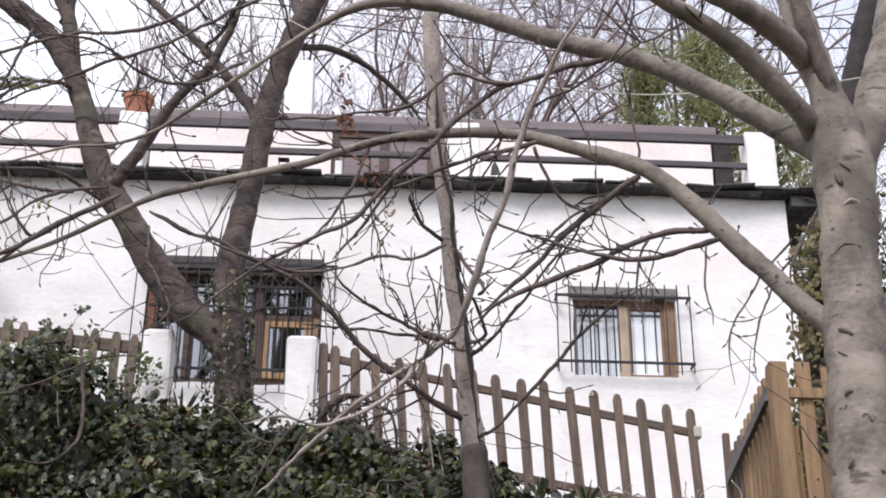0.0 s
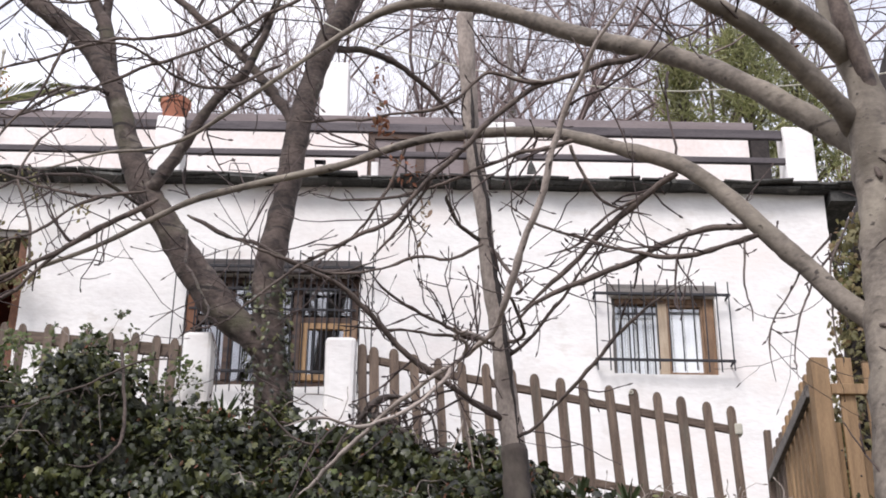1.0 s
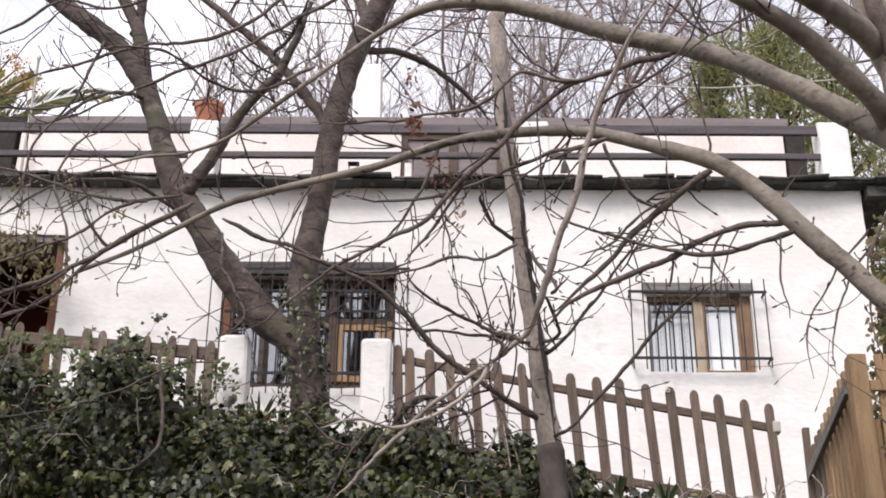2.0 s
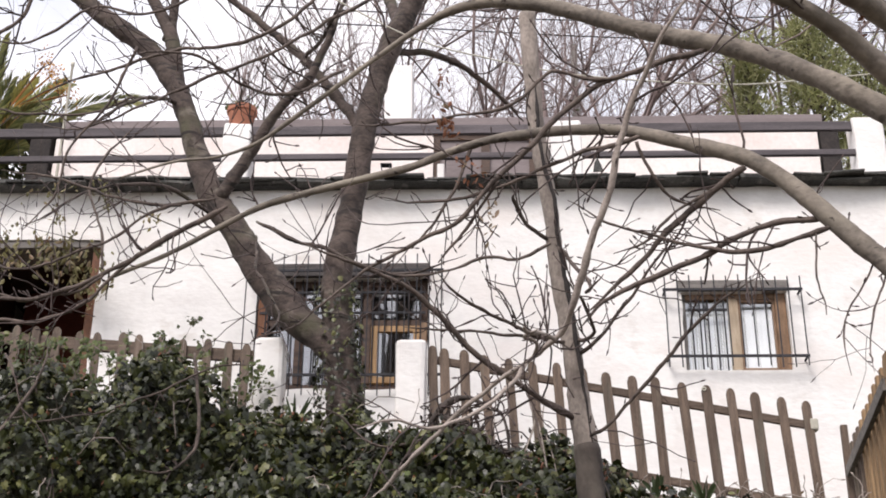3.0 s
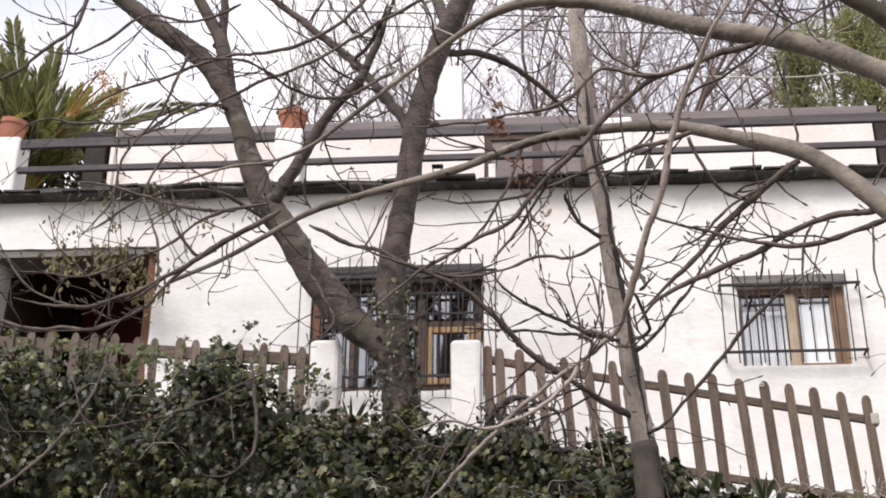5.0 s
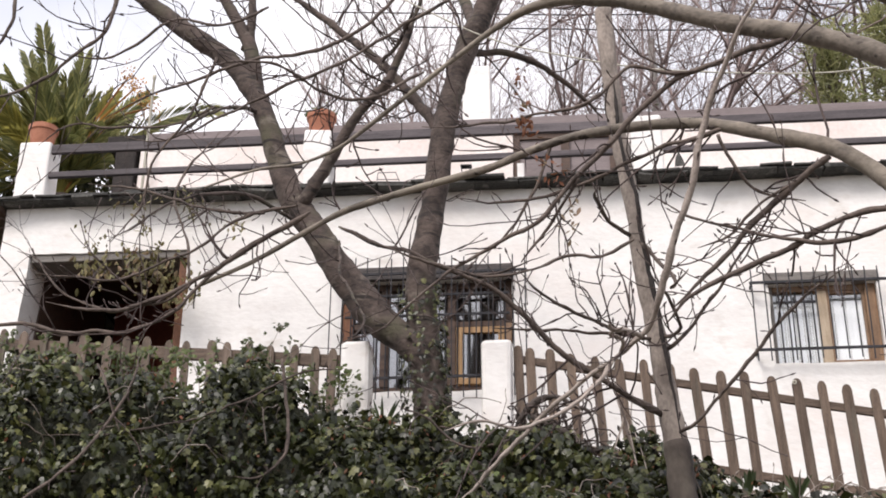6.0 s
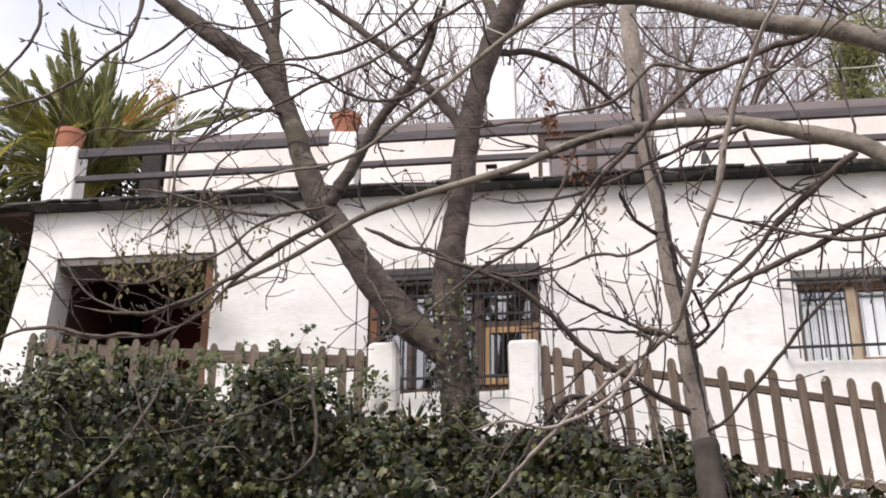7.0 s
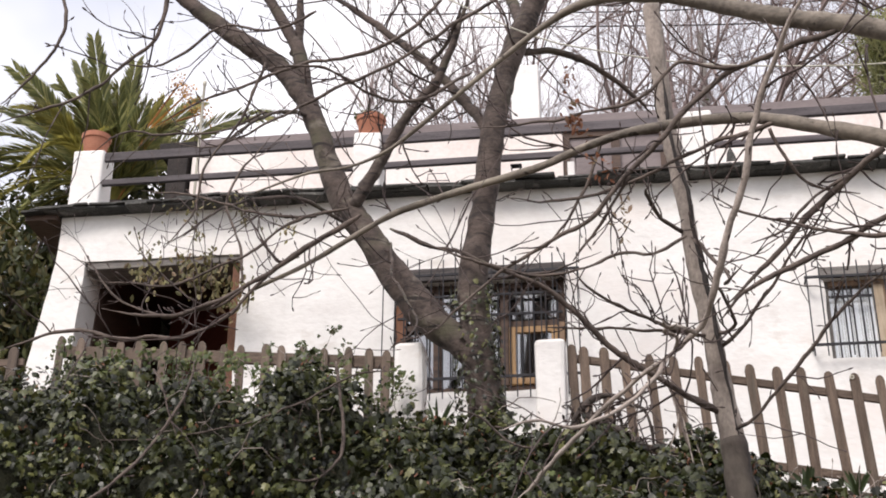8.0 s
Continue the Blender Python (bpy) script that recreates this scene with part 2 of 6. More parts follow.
def add_box(bm, x0, x1, y0, y1, z0, z1, bevel=0.0, m=None):
    vs = bmesh.ops.create_cube(bm, size=1.0)["verts"]
    t = Matrix.Translation(((x0 + x1) / 2, (y0 + y1) / 2, (z0 + z1) / 2)) @ Matrix.Diagonal((abs(x1 - x0), abs(y1 - y0), abs(z1 - z0), 1))
    if m is not None:
        t = m @ t
    bmesh.ops.transform(bm, matrix=t, verts=vs)
    if bevel:
        es = list({e for v in vs for e in v.link_edges})
        bmesh.ops.bevel(bm, geom=es, offset=bevel, segments=2, affect="EDGES", profile=0.5)
    return bm


def box(x0, x1, y0, y1, z0, z1, bevel=0.0, m=None):
    return add_box(bmesh.new(), x0, x1, y0, y1, z0, z1, bevel, m)


def rough(bm, amount, scale, cuts=0):
    """Uneven, hand-made surfaces."""
    if cuts:
        bmesh.ops.subdivide_edges(bm, edges=bm.edges[:], cuts=cuts, use_grid_fill=True)
    for v in bm.verts:
        v.co += noise.noise_vector(v.co * scale) * amount
    return bm


def spline(pts, step):
    """Catmull-Rom through (x, y, z, r) control points, about step apart."""
    p = [np.array(q, float) for q in pts]
    p = [2 * p[0] - p[1], *p, 2 * p[-1] - p[-2]]
    out = []
    for i in range(1, len(p) - 2):
        n = max(2, int(np.linalg.norm(p[i + 1][:3] - p[i][:3]) / step))
        for k in range(n):
            t = k / n
            out.append(0.5 * (2 * p[i] + (p[i + 1] - p[i - 1]) * t + (2 * p[i - 1] - 5 * p[i] + 4 * p[i + 1] - p[i + 2]) * t * t
                              + (3 * p[i] - p[i - 1] - 3 * p[i + 1] + p[i + 2]) * t ** 3))
    out.append(p[-2])
    return np.array(out)


def tube_into(verts, faces, path, sides, knob=0.0, seed=0.0):
    """Adds a tapered tube along path (x, y, z, r) to lists of vertices and faces."""
    base, n = len(verts), len(path)
    d = np.empty((n, 3))
    d[1:-1], d[0], d[-1] = path[2:, :3] - path[:-2, :3], path[1, :3] - path[0, :3], path[-1, :3] - path[-2, :3]
    d /= np.linalg.norm(d, axis=1)[:, None] + 1e-9
    u = np.cross(d, (0.31, 0.87, 0.38))
    u /= np.linalg.norm(u, axis=1)[:, None] + 1e-9
    v = np.cross(d, u)
    ang = np.linspace(0, 2 * math.pi, sides, endpoint=False)
    dirn = np.cos(ang)[None, :, None] * u[:, None, :] + np.sin(ang)[None, :, None] * v[:, None, :]
    rad = np.repeat(np.maximum(path[:, 3], 0.0008)[:, None], sides, 1)
    if knob:
        c = path[:, None, :3] + dirn * rad[:, :, None]
        rad = rad * np.array([[1 + knob * noise.noise(Vector(q * 7.0) + Vector((seed, 0, 0))) + 0.5 * knob * noise.noise(Vector(q * 21.0)) for q in row] for row in c])
    verts.extend(map(tuple, (path[:, None, :3] + dirn * rad[:, :, None]).reshape(-1, 3)))
    for i in range(n - 1):
        o = base + i * sides
        faces.extend((o + k, o + (k + 1) % sides, o + (k + 1) % sides + sides, o + k + sides) for k in range(sides))
    faces.append(tuple(base + k for k in range(sides))[::-1])
    faces.append(tuple(base + (n - 1) * sides + k for k in range(sides)))


def raw_object(name, verts, faces, mat, smooth=True):
    me = bpy.data.meshes.new(name)
    me.from_pydata(verts, [], faces)
    me.materials.append(mat)
    if smooth:
        me.shade_smooth()
    return new(name, me)


def adopt(ob, parent):
    ob.parent = parent
    ob.matrix_parent_inverse = Matrix.Translation(parent.location).inverted()
    return ob


RNG = np.random.default_rng(7)


def twig_path(start, heading, length, radius, lift, wander, steps=6):
    p, d, out = np.array(start, float), np.array(heading, float), []
    d /= np.linalg.norm(d) + 1e-9
    for i in range(steps + 1):
        out.append((*p, radius * (1 - 0.5 * i / steps) * (1.25 if i % 2 and i > 1 else 1.0)))
        d = d + RNG.normal(0, wander, 3) + np.array([0, 0, lift])
        d /= np.linalg.norm(d)
        p = p + d * length / steps
    tip = np.array(out[-1][:3])
    big = RNG.uniform(0.6, 1.0) * min(0.0085, radius * 1.1 + 0.002)
    for along, fat in ((0.006, 0.55), (0.016, 1.0), (0.030, 0.8), (0.042, 0.12)):
        out.append((*(tip + d * along), big * fat))
    return np.array(out)


def limb(tree, name, mat, pts, twig=1.0):
    """A limb of a tree as one mesh; its twigs are gathered in tree['store']."""
    root, store = tree
    path = spline(pts, 0.04)
    r0 = max(q[3] for q in pts)
    m = len(path)
    if r0 < 0.06 and name != "knot":
        k = np.arange(m)
        path[:, 3] *= np.clip((m - k) / (0.22 * m), 0.18, 1.0) ** 0.7
        if r0 < 0.03:
            path[:, 3] *= np.clip((k + 2) / (0.10 * m), 0.3, 1.0) ** 0.8
        path[:, 3] *= 1 + 0.22 * (RNG.uniform(size=m) < 0.10)
        for i in range(m):
            path[i, :3] += np.array(noise.noise_vector(Vector(path[i, :3] * 5.0))) * 0.014 + np.array(noise.noise_vector(Vector(path[i, :3] * 14.0))) * 0.007
    if name in ("stem",):
        path[:, 3] *= np.clip((np.arange(m) + 2) / (0.12 * m), 0.3, 1.0)
    vs, fs = [], []
    tube_into(vs, fs, path, 14 if r0 > 0.05 else 9 if r0 > 0.02 else 7, 0.16 if r0 > 0.03 else 0.28, r0 * 100)
    if name == "knot":
        ob = raw_object(name, vs, fs, mat)
        ob.parent = next(c for c in root.children if c.name.startswith("trunk"))
        return
    adopt(raw_object(name, vs, fs, BARK_BRANCH if r0 < 0.028 and mat in (BARK_GREY, BARK_YOUNG) else mat), root)
    length = np.linalg.norm(np.diff(path[:, :3], axis=0), axis=1).sum()
    if r0 < 0.06:
        for i in RNG.integers(2, m - 2, int(length * 7)):
            side = RNG.normal(0, 1, 3)
            spur = twig_path(path[i, :3], side + (path[i + 1, :3] - path[i, :3]) * 12, path[i, 3] + RNG.uniform(0.012, 0.05), 0.0045, 0.1, 0.2, 3)
            tube_into(store[0], store[1], spur, 5)
    for _ in range(int(length * 3.3 * twig)):
        i = int(RNG.uniform(0.12, 0.99) * (len(path) - 2))
        q, d = path[i], path[i + 1][:3] - path[i][:3]
        d /= np.linalg.norm(d) + 1e-9
        side = RNG.normal(0, 1, 3) * np.array([1, 0.6, 1])
        side -= d * side.dot(d)
        side /= np.linalg.norm(side) + 1e-9
        r = min(q[3] * 0.5, RNG.uniform(0.0045, 0.0095))
        tl = RNG.uniform(0.15, 0.85) * (0.6 if q[3] > 0.05 else 1)
        p = twig_path(q[:3], d * RNG.uniform(0.3, 1.1) + side, tl, r, RNG.uniform(-0.05, 0.16), 0.16)
        tube_into(store[0], store[1], p, 5)
        if tl > 0.3:
            for _ in range(RNG.integers(1, 4)):
                k = RNG.integers(1, 6)
                dd = p[k + 1][:3] - p[k][:3]
                p2 = twig_path(p[k][:3], dd / np.linalg.norm(dd) + RNG.normal(0, 0.7, 3), tl * RNG.uniform(0.2, 0.5), r * 0.7, 0.08, 0.14, 4)
                tube_into(store[0], store[1], p2, 4)


def start_tree(name, at, label, category="tree"):
    return thing(name, at, label, category), ([], [])


def finish_tree(tree, mat):
    root, (vs, fs) = tree
    ob = adopt(raw_object("twig_tangle", vs, fs, mat), root)
    tagged(ob, "fine bare twigs with swollen buds", kind="stuff")


IVY_OUT = [(0, -0.35), (0.28, -0.45), (0.5, -0.12), (0.32, 0.08), (0.42, 0.38), (0.16, 0.34), (0, 0.68), (-0.16, 0.34), (-0.42, 0.38), (-0.32, 0.08), (-0.5, -0.12), (-0.28, -0.45)]
OVAL_OUT = [(0, -0.5), (0.2, -0.25), (0.26, 0.05), (0.15, 0.35), (0, 0.6), (-0.15, 0.35), (-0.26, 0.05), (-0.2, -0.25)]


def leaves_into(vs, fs, centre, normal, size, outline, droop=True):
    """One leaf: a fan folded a little along its rib."""
    n = normal / (np.linalg.norm(normal) + 1e-9)
    tip = np.array([RNG.normal(0, 0.6), RNG.normal(0, 0.4), -1.0 if droop else RNG.normal(0, 1)])
    tip -= n * tip.dot(n)
    tip /= np.linalg.norm(tip) + 1e-9
    s = np.cross(n, tip)
    base = len(vs)
    vs.append(tuple(centre))
    for a, b in outline:
        vs.append(tuple(centre + size * (a * s + b * tip - (abs(a) * 0.35 + 0.15 * b * b) * n)))
    k = len(outline)
    fs.extend((base, base + 1 + i, base + 1 + (i + 1) % k) for i in range(k))


# ---- the ground: road, bank, terrace and the hill behind, one sheet ----
def terrace(x):
    return 4.85 if x < -0.5 else 4.85 - 0.195 * min(x + 0.5, 3.0)


def ground_z(x, y):
    top = terrace(x)
    if y < 3.6:
        z = 0.0
    elif y < 9.7:
        z = top * ((y - 3.6) / 6.1) ** 1.7
    else:
        z = top
    if y > 12.5:
        z += max(0.0, y - 19.0) * 0.30 if y < 60 else 12.3 + (y - 60) * 0.02
    far = max(0.0, abs(x) - 7.5)
    if y > 9.0:
        z += min(far * 0.5, 4.0) * min(1.0, (y - 9.0) / 4)
    if y > 4:
        z += 0.08 * noise.noise(Vector((x * 0.9, y * 0.9, 0)))
    return z


def axis_steps(lo, hi, fine_lo, fine_hi, step):
    a = list(np.arange(fine_lo, fine_hi + 1e-6, step))
    left, g = [], step
    x = fine_lo
    while x > lo:
        g *= 1.5
        x -= g
        left.append(x)
    right, g, x = [], step, fine_hi
    while x < hi:
        g *= 1.5
        x += g
        right.append(x)
    return left[::-1] + a + right


gx, gy = axis_steps(-900, 900, -9, 9, 0.3), axis_steps(-900, 1500, -2, 24, 0.3)
gv = [(x, y, ground_z(x, y)) for y in gy for x in gx]
gf = [(j * len(gx) + i, j * len(gx) + i + 1, (j + 1) * len(gx) + i + 1, (j + 1) * len(gx) + i) for j in range(len(gy) - 1) for i in range(len(gx) - 1)]
ground = tagged(raw_object("ground", gv, gf, SOIL), "brown earth bank and terrace with moss", "ground", kind="structure")
road = tagged(mesh_object("road", box(-60, 60, -2.6, 3.3, -0.1, 0.012), ASPHALT), "grey asphalt road below the bank", "road", kind="structure")

# ---- the house ----
FY = 12.0


def wall_sheet(x0, x1, z0, z1, y0, y1, holes, step=0.16, wobble=0.012, taper=None):
    """A plastered wall with thickness and openings right through it."""
    def cuts(a, b, extra):
        e = sorted({a, b, *[v for v in extra if a < v < b]})
        out = []
        for p, q in zip(e, e[1:]):
            n = max(1, round((q - p) / step))
            out += [p + (q - p) * i / n for i in range(n)]
        return out + [b]
    xs = cuts(x0, x1, [v for h in holes for v in h[:2]])
    zs = cuts(z0, z1, [v for h in holes for v in h[2:]])

    def solid(i, j):
        if not (0 <= i < len(xs) - 1 and 0 <= j < len(zs) - 1):
            return False
        x, z = (xs[i] + xs[i + 1]) / 2, (zs[j] + zs[j + 1]) / 2
        return not any(a < x < b and c < z < d for a, b, c, d in holes)
    bm = bmesh.new()
    made = {}

    def vert(i, j, back):
        if (i, j, back) not in made:
            p = Vector((xs[i], y1 if back else y0, zs[j]))
            if not back:
                w = noise.noise_vector(p * 1.3) * wobble * 1.6 + noise.noise_vector(p * 5.0) * wobble
                p += w
            if taper:
                p = taper(p)
            made[i, j, back] = bm.verts.new(p)
        return made[i, j, back]
    for i in range(len(xs) - 1):
        for j in range(len(zs) - 1):
            if not solid(i, j):
                continue
            for back in (False, True):
                bm.faces.new([vert(i, j, back), vert(i + 1, j, back), vert(i + 1, j + 1, back), vert(i, j + 1, back)])
            for di, dj, a, b in ((-1, 0, (i, j), (i, j + 1)), (1, 0, (i + 1, j), (i + 1, j + 1)), (0, -1, (i, j), (i + 1, j)), (0, 1, (i, j + 1), (i + 1, j + 1))):
                if not solid(i + di, j + dj):
                    bm.faces.new([vert(*a, False), vert(*b, False), vert(*b, True), vert(*a, True)])
    return bm


def lean_pier(p):
    """The outer corner spreads towards its foot."""
    if p.x < -5.2:
        p.x -= max(0.0, 7.75 - p.z) * 0.13 * min(1.0, (-5.2 - p.x) / 0.3)
    return p


RW = (1.80, 2.78, 6.36, 7.15)
LW = (-2.16, -0.56, 6.19, 7.31)
PORCH = (-5.30, -3.70, 4.9, 7.74)
tagged(mesh_object("wall_south", wall_sheet(-5.62, 3.95, 4.0, 8.26, FY, FY + 0.42, [RW, LW, PORCH], taper=lean_pier), WHITEWASH, True), "whitewashed uneven rubble wall of a low house", "wall", kind="structure")
tagged(mesh_object("wall_east", rough(box(3.54, 3.95, FY + 0.425, 18, 4.0, 8.26), 0.01, 2, 3), WHITEWASH), "whitewashed side wall", "wall", kind="structure")
tagged(mesh_object("wall_west", rough(box(-5.62, -5.44, FY + 0.425, 18, 4.0, 8.26), 0.01, 2, 3), WHITEWASH), "whitewashed side wall behind the porch", "wall", kind="structure")
tagged(mesh_object("wall_north", box(-5.62, 3.95, 18.0, 18.4, 4.0, 8.26), WHITEWASH), "whitewashed back wall", "wall", kind="structure")
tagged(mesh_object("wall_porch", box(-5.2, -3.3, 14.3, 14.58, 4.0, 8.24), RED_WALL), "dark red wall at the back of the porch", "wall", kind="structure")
# added panel: closes the porch on the left so that it stays dark
tagged(mesh_object("wall_lining", box(-5.435, -5.31, FY + 0.425, 14.29, 4.0, 8.24), DARK_WOOD), "dark panel added to close the left side of the porch", "wall", kind="structure")
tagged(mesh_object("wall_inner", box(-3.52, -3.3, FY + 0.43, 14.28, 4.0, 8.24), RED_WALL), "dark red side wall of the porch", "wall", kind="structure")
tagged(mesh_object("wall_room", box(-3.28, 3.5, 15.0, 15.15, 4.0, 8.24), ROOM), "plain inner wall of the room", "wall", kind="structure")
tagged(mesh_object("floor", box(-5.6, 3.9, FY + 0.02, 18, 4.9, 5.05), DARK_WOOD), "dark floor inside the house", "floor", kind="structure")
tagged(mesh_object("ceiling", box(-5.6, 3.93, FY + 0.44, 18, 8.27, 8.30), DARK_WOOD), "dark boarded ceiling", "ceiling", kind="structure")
tagged(mesh_object("roof", box(-5.7, 4.0, FY + 0.02, 18.2, 8.305, 8.36), SLATE), "flat roof terrace of the house", "roof", kind="structure")

# the edge of slates along the roof
eave = tagged(mesh_object("roof_edge", box(-5.9, 4.15, FY - 0.10, FY + 0.3, 8.262, 8.30), SLATE), "edge of overlapping dark slates along the flat roof", "roof edge", kind="structure")
rs = random.Random(3)
for layer, (z, y0, off) in enumerate(((8.262, FY - 0.17, 0.0), (8.287, FY - 0.20, 0.13), (8.312, FY - 0.13, 0.05))):
    x = -5.98 + off
    while x < 4.2:
        w = rs.uniform(0.14, 0.46)
        bm = box(x, x + w - 0.008, y0 + rs.uniform(-0.04, 0.03), FY + 0.22, z, z + rs.uniform(0.019, 0.027), 0.004)
        rough(bm, 0.022, 5)
        o = part("slate", bm, SLATE, eave)
        o.matrix_basis = Matrix.Translation((x, FY, z)) @ pose(0, 0, 0, rs.uniform(-2, 3), rs.uniform(-1.5, 1.5), rs.uniform(-3, 3)) @ Matrix.Translation((-x, -FY, -z))
        x += w
cap = part("soffit", rough(box(3.98, 4.24, FY - 0.12, 15.5, 8.14, 8.255), 0.01, 3, 2), SLATE, eave, "dark boarded overhang")
part("soffit", rough(box(-5.98, -5.64, FY - 0.08, 15.5, 8.20, 8.257), 0.01, 3, 2), DARK_WOOD, eave, "dark boarded overhang")

# windows


def frame_set(win, x0, x1, z0, z1, y, w, d, mat, name="window_frame", label=""):
    part(name, box(x0, x0 + w, y, y + d, z0, z1, 0.004), mat, win, label)
    part(name, box(x1 - w, x1, y, y + d, z0, z1, 0.004), mat, win, label)
    part(name, box(x0 + w + 0.001, x1 - w - 0.001, y + 0.002, y + d - 0.002, z1 - w, z1, 0.004), mat, win, label)
    part(name, box(x0 + w + 0.001, x1 - w - 0.001, y + 0.002, y + d - 0.002, z0, z0 + w, 0.004), mat, win, label)


def sash(win, x0, x1, z0, z1, y, w, d, mat, label=""):
    """A casement: one frame with its pane in it."""
    bm = box(x0, x0 + w, y, y + d, z0, z1, 0.004)
    add_box(bm, x1 - w, x1, y, y + d, z0, z1, 0.004)
    add_box(bm, x0 + w, x1 - w, y + 0.002, y + d - 0.002, z1 - w, z1, 0.004)
    add_box(bm, x0 + w, x1 - w, y + 0.002, y + d - 0.002, z0, z0 + w, 0.004)
    s = part("sash", bm, mat, win, label)
    pane(s, x0 + w, x1 - w, z0 + w, z1 - w, y + d / 2)
    return s


def pane(win, x0, x1, z0, z1, y):
    g = part("pane", box(x0, x1, y, y + 0.005, z0, z1), GLASS, win)
    g.visible_shadow = False
    return g


def bar(parent, a, b, r, label=""):
    vs, fs = [], []
    tube_into(vs, fs, np.array([(*a, r), (*b, r)]), 6)
    return adopt(raw_object("bar", vs, fs, IRON, False), parent)


def grille(x0, x1, z_low, z_high, zb, zt, n, y, label):
    g = thing("window_grille", ((x0 + x1) / 2, y, zb), label, "window grille")
    for z in (z_low, z_high):
        b = part("crossbar", box(x0 - 0.02, x1 + 0.02, y - 0.008, y + 0.008, z - 0.013, z + 0.013, 0.003), IRON, g)
    for i in range(n):
        x = x0 + (x1 - x0) * i / (n - 1)
        bar(g, (x + rs.uniform(-0.004, 0.004), y - 0.014, zb + rs.uniform(-0.01, 0.01)), (x, y - 0.014, zt + rs.uniform(-0.015, 0.015)), 0.0065)
    for x in (x0, x1):
        for z in (z_low, z_high):
            part("bracket", box(x - 0.008, x + 0.008, y + 0.005, FY + 0.02, z - 0.008, z + 0.008), IRON, g)
    return g


win1 = thing("window_1", (2.29, FY + 0.1, RW[2]), "small two-leaf wooden window with white curtain in the whitewashed wall", "window", kind="structure")
part("window_frame", box(RW[0], RW[0] + 0.05, FY + 0.06, FY + 0.15, RW[2], RW[3], 0.004), LINTEL_WOOD, win1, "weathered grey frame post")
part("window_frame", box(RW[1] - 0.10, RW[1], FY + 0.05, FY + 0.15, RW[2], RW[3], 0.004), FRAME_WOOD, win1)
part("window_frame", box(RW[0] + 0.051, RW[1] - 0.101, FY + 0.062, FY + 0.148, RW[3] - 0.06, RW[3], 0.004), FRAME_WOOD, win1)
part("window_frame", box(RW[0] + 0.051, RW[1] - 0.101, FY + 0.062, FY + 0.148, RW[2], RW[2] + 0.02, 0.004), LINTEL_WOOD, win1)
part("mullion", box(2.25, 2.335, FY + 0.05, FY + 0.14, RW[2] + 0.021, RW[3] - 0.061, 0.004), PALE_SASH, win1, "weathered pale wooden mullion")
sash(win1, 2.336, 2.679, RW[2] + 0.021, RW[3] - 0.061, FY + 0.065, 0.025, 0.05, FRAME_WOOD)
pane(win1, 1.852, 2.248, RW[2] + 0.022, RW[3] - 0.062, FY + 0.105)
part("lintel", rough(box(RW[0] - 0.03, RW[1] + 0.03, FY - 0.035, FY + 0.3, RW[3] + 0.002, RW[3] + 0.105, 0.008), 0.006, 5), LINTEL_WOOD, win1, "weathered grey timber lintel")
part("curtain", rough(box(1.84, 2.74, FY + 0.122, FY + 0.130, RW[2] + 0.01, RW[3] - 0.01, 0), 0.005, 9, 6), CURTAIN, win1, "white curtain behind the glass")
g = grille(1.642, 2.888, 6.446, 7.109, 6.34, 7.245, 12, FY - 0.13, "black wrought-iron bars standing off a small window")
inner = thing("shutter_grille", (2.05, FY + 0.05, 6.4), "close black iron bars inside one window leaf", "window grille")
for i in range(5):
    x = 1.90 + 0.075 * i
    bar(inner, (x, FY + 0.045, 6.37), (x, FY + 0.045, 7.08), 0.008)
part("crossbar", box(1.87, 2.23, FY + 0.036, FY + 0.05, 6.97, 6.99), IRON, inner)

win2 = thing("window_2", (-1.36, FY + 0.1, LW[2]), "wide wooden window with a varnished open casement and dark room behind", "window", kind="structure")
frame_set(win2, LW[0], LW[1], LW[2], LW[3], FY + 0.07, 0.07, 0.09, DARK_WOOD)
part("jamb", box(LW[0] + 0.004, LW[0] + 0.10, FY + 0.03, FY + 0.068, LW[2] + 0.3, 7.1, 0.004), RUST_WOOD, win2, "rusty brown jamb board")
part("jamb", box(LW[1] - 0.069, LW[1] - 0.004, FY + 0.03, FY + 0.068, LW[2] + 0.02, 6.86, 0.004), FRAME_WOOD, win2)
part("transom", box(LW[0] + 0.071, LW[1] - 0.071, FY + 0.06, FY + 0.15, 6.84, 6.90, 0.004), DARK_WOOD, win2)
part("mullion", box(-1.17, -1.09, FY + 0.055, FY + 0.16, LW[2] + 0.071, LW[3] - 0.071, 0.004), DARK_WOOD, win2)
part("mullion", box(-1.80, -1.72, FY + 0.055, FY + 0.16, LW[2] + 0.071, LW[3] - 0.071, 0.004), DARK_WOOD, win2)
sash(win2, -1.085, LW[1] - 0.071, LW[2] + 0.075, 6.835, FY + 0.045, 0.06, 0.05, SASH_WOOD, "varnished orange-brown casement")
pane(win2, -1.72, -1.17, LW[2] + 0.07, 6.84, FY + 0.11)
pane(win2, -2.09, -1.80, LW[2] + 0.07, 6.84, FY + 0.11)
pane(win2, -1.09, -0.63, 6.90, LW[3] - 0.07, FY + 0.11)
pane(win2, -1.72, -1.17, 6.90, LW[3] - 0.07, FY + 0.11)
pane(win2, -2.09, -1.80, 6.90, LW[3] - 0.07, FY + 0.11)
part("lintel", rough(box(LW[0] - 0.06, LW[1] + 0.02, FY - 0.05, FY + 0.3, LW[3] + 0.002, LW[3] + 0.13, 0.008), 0.008, 5), DARK_LINTEL, win2, "weathered grey timber lintel")
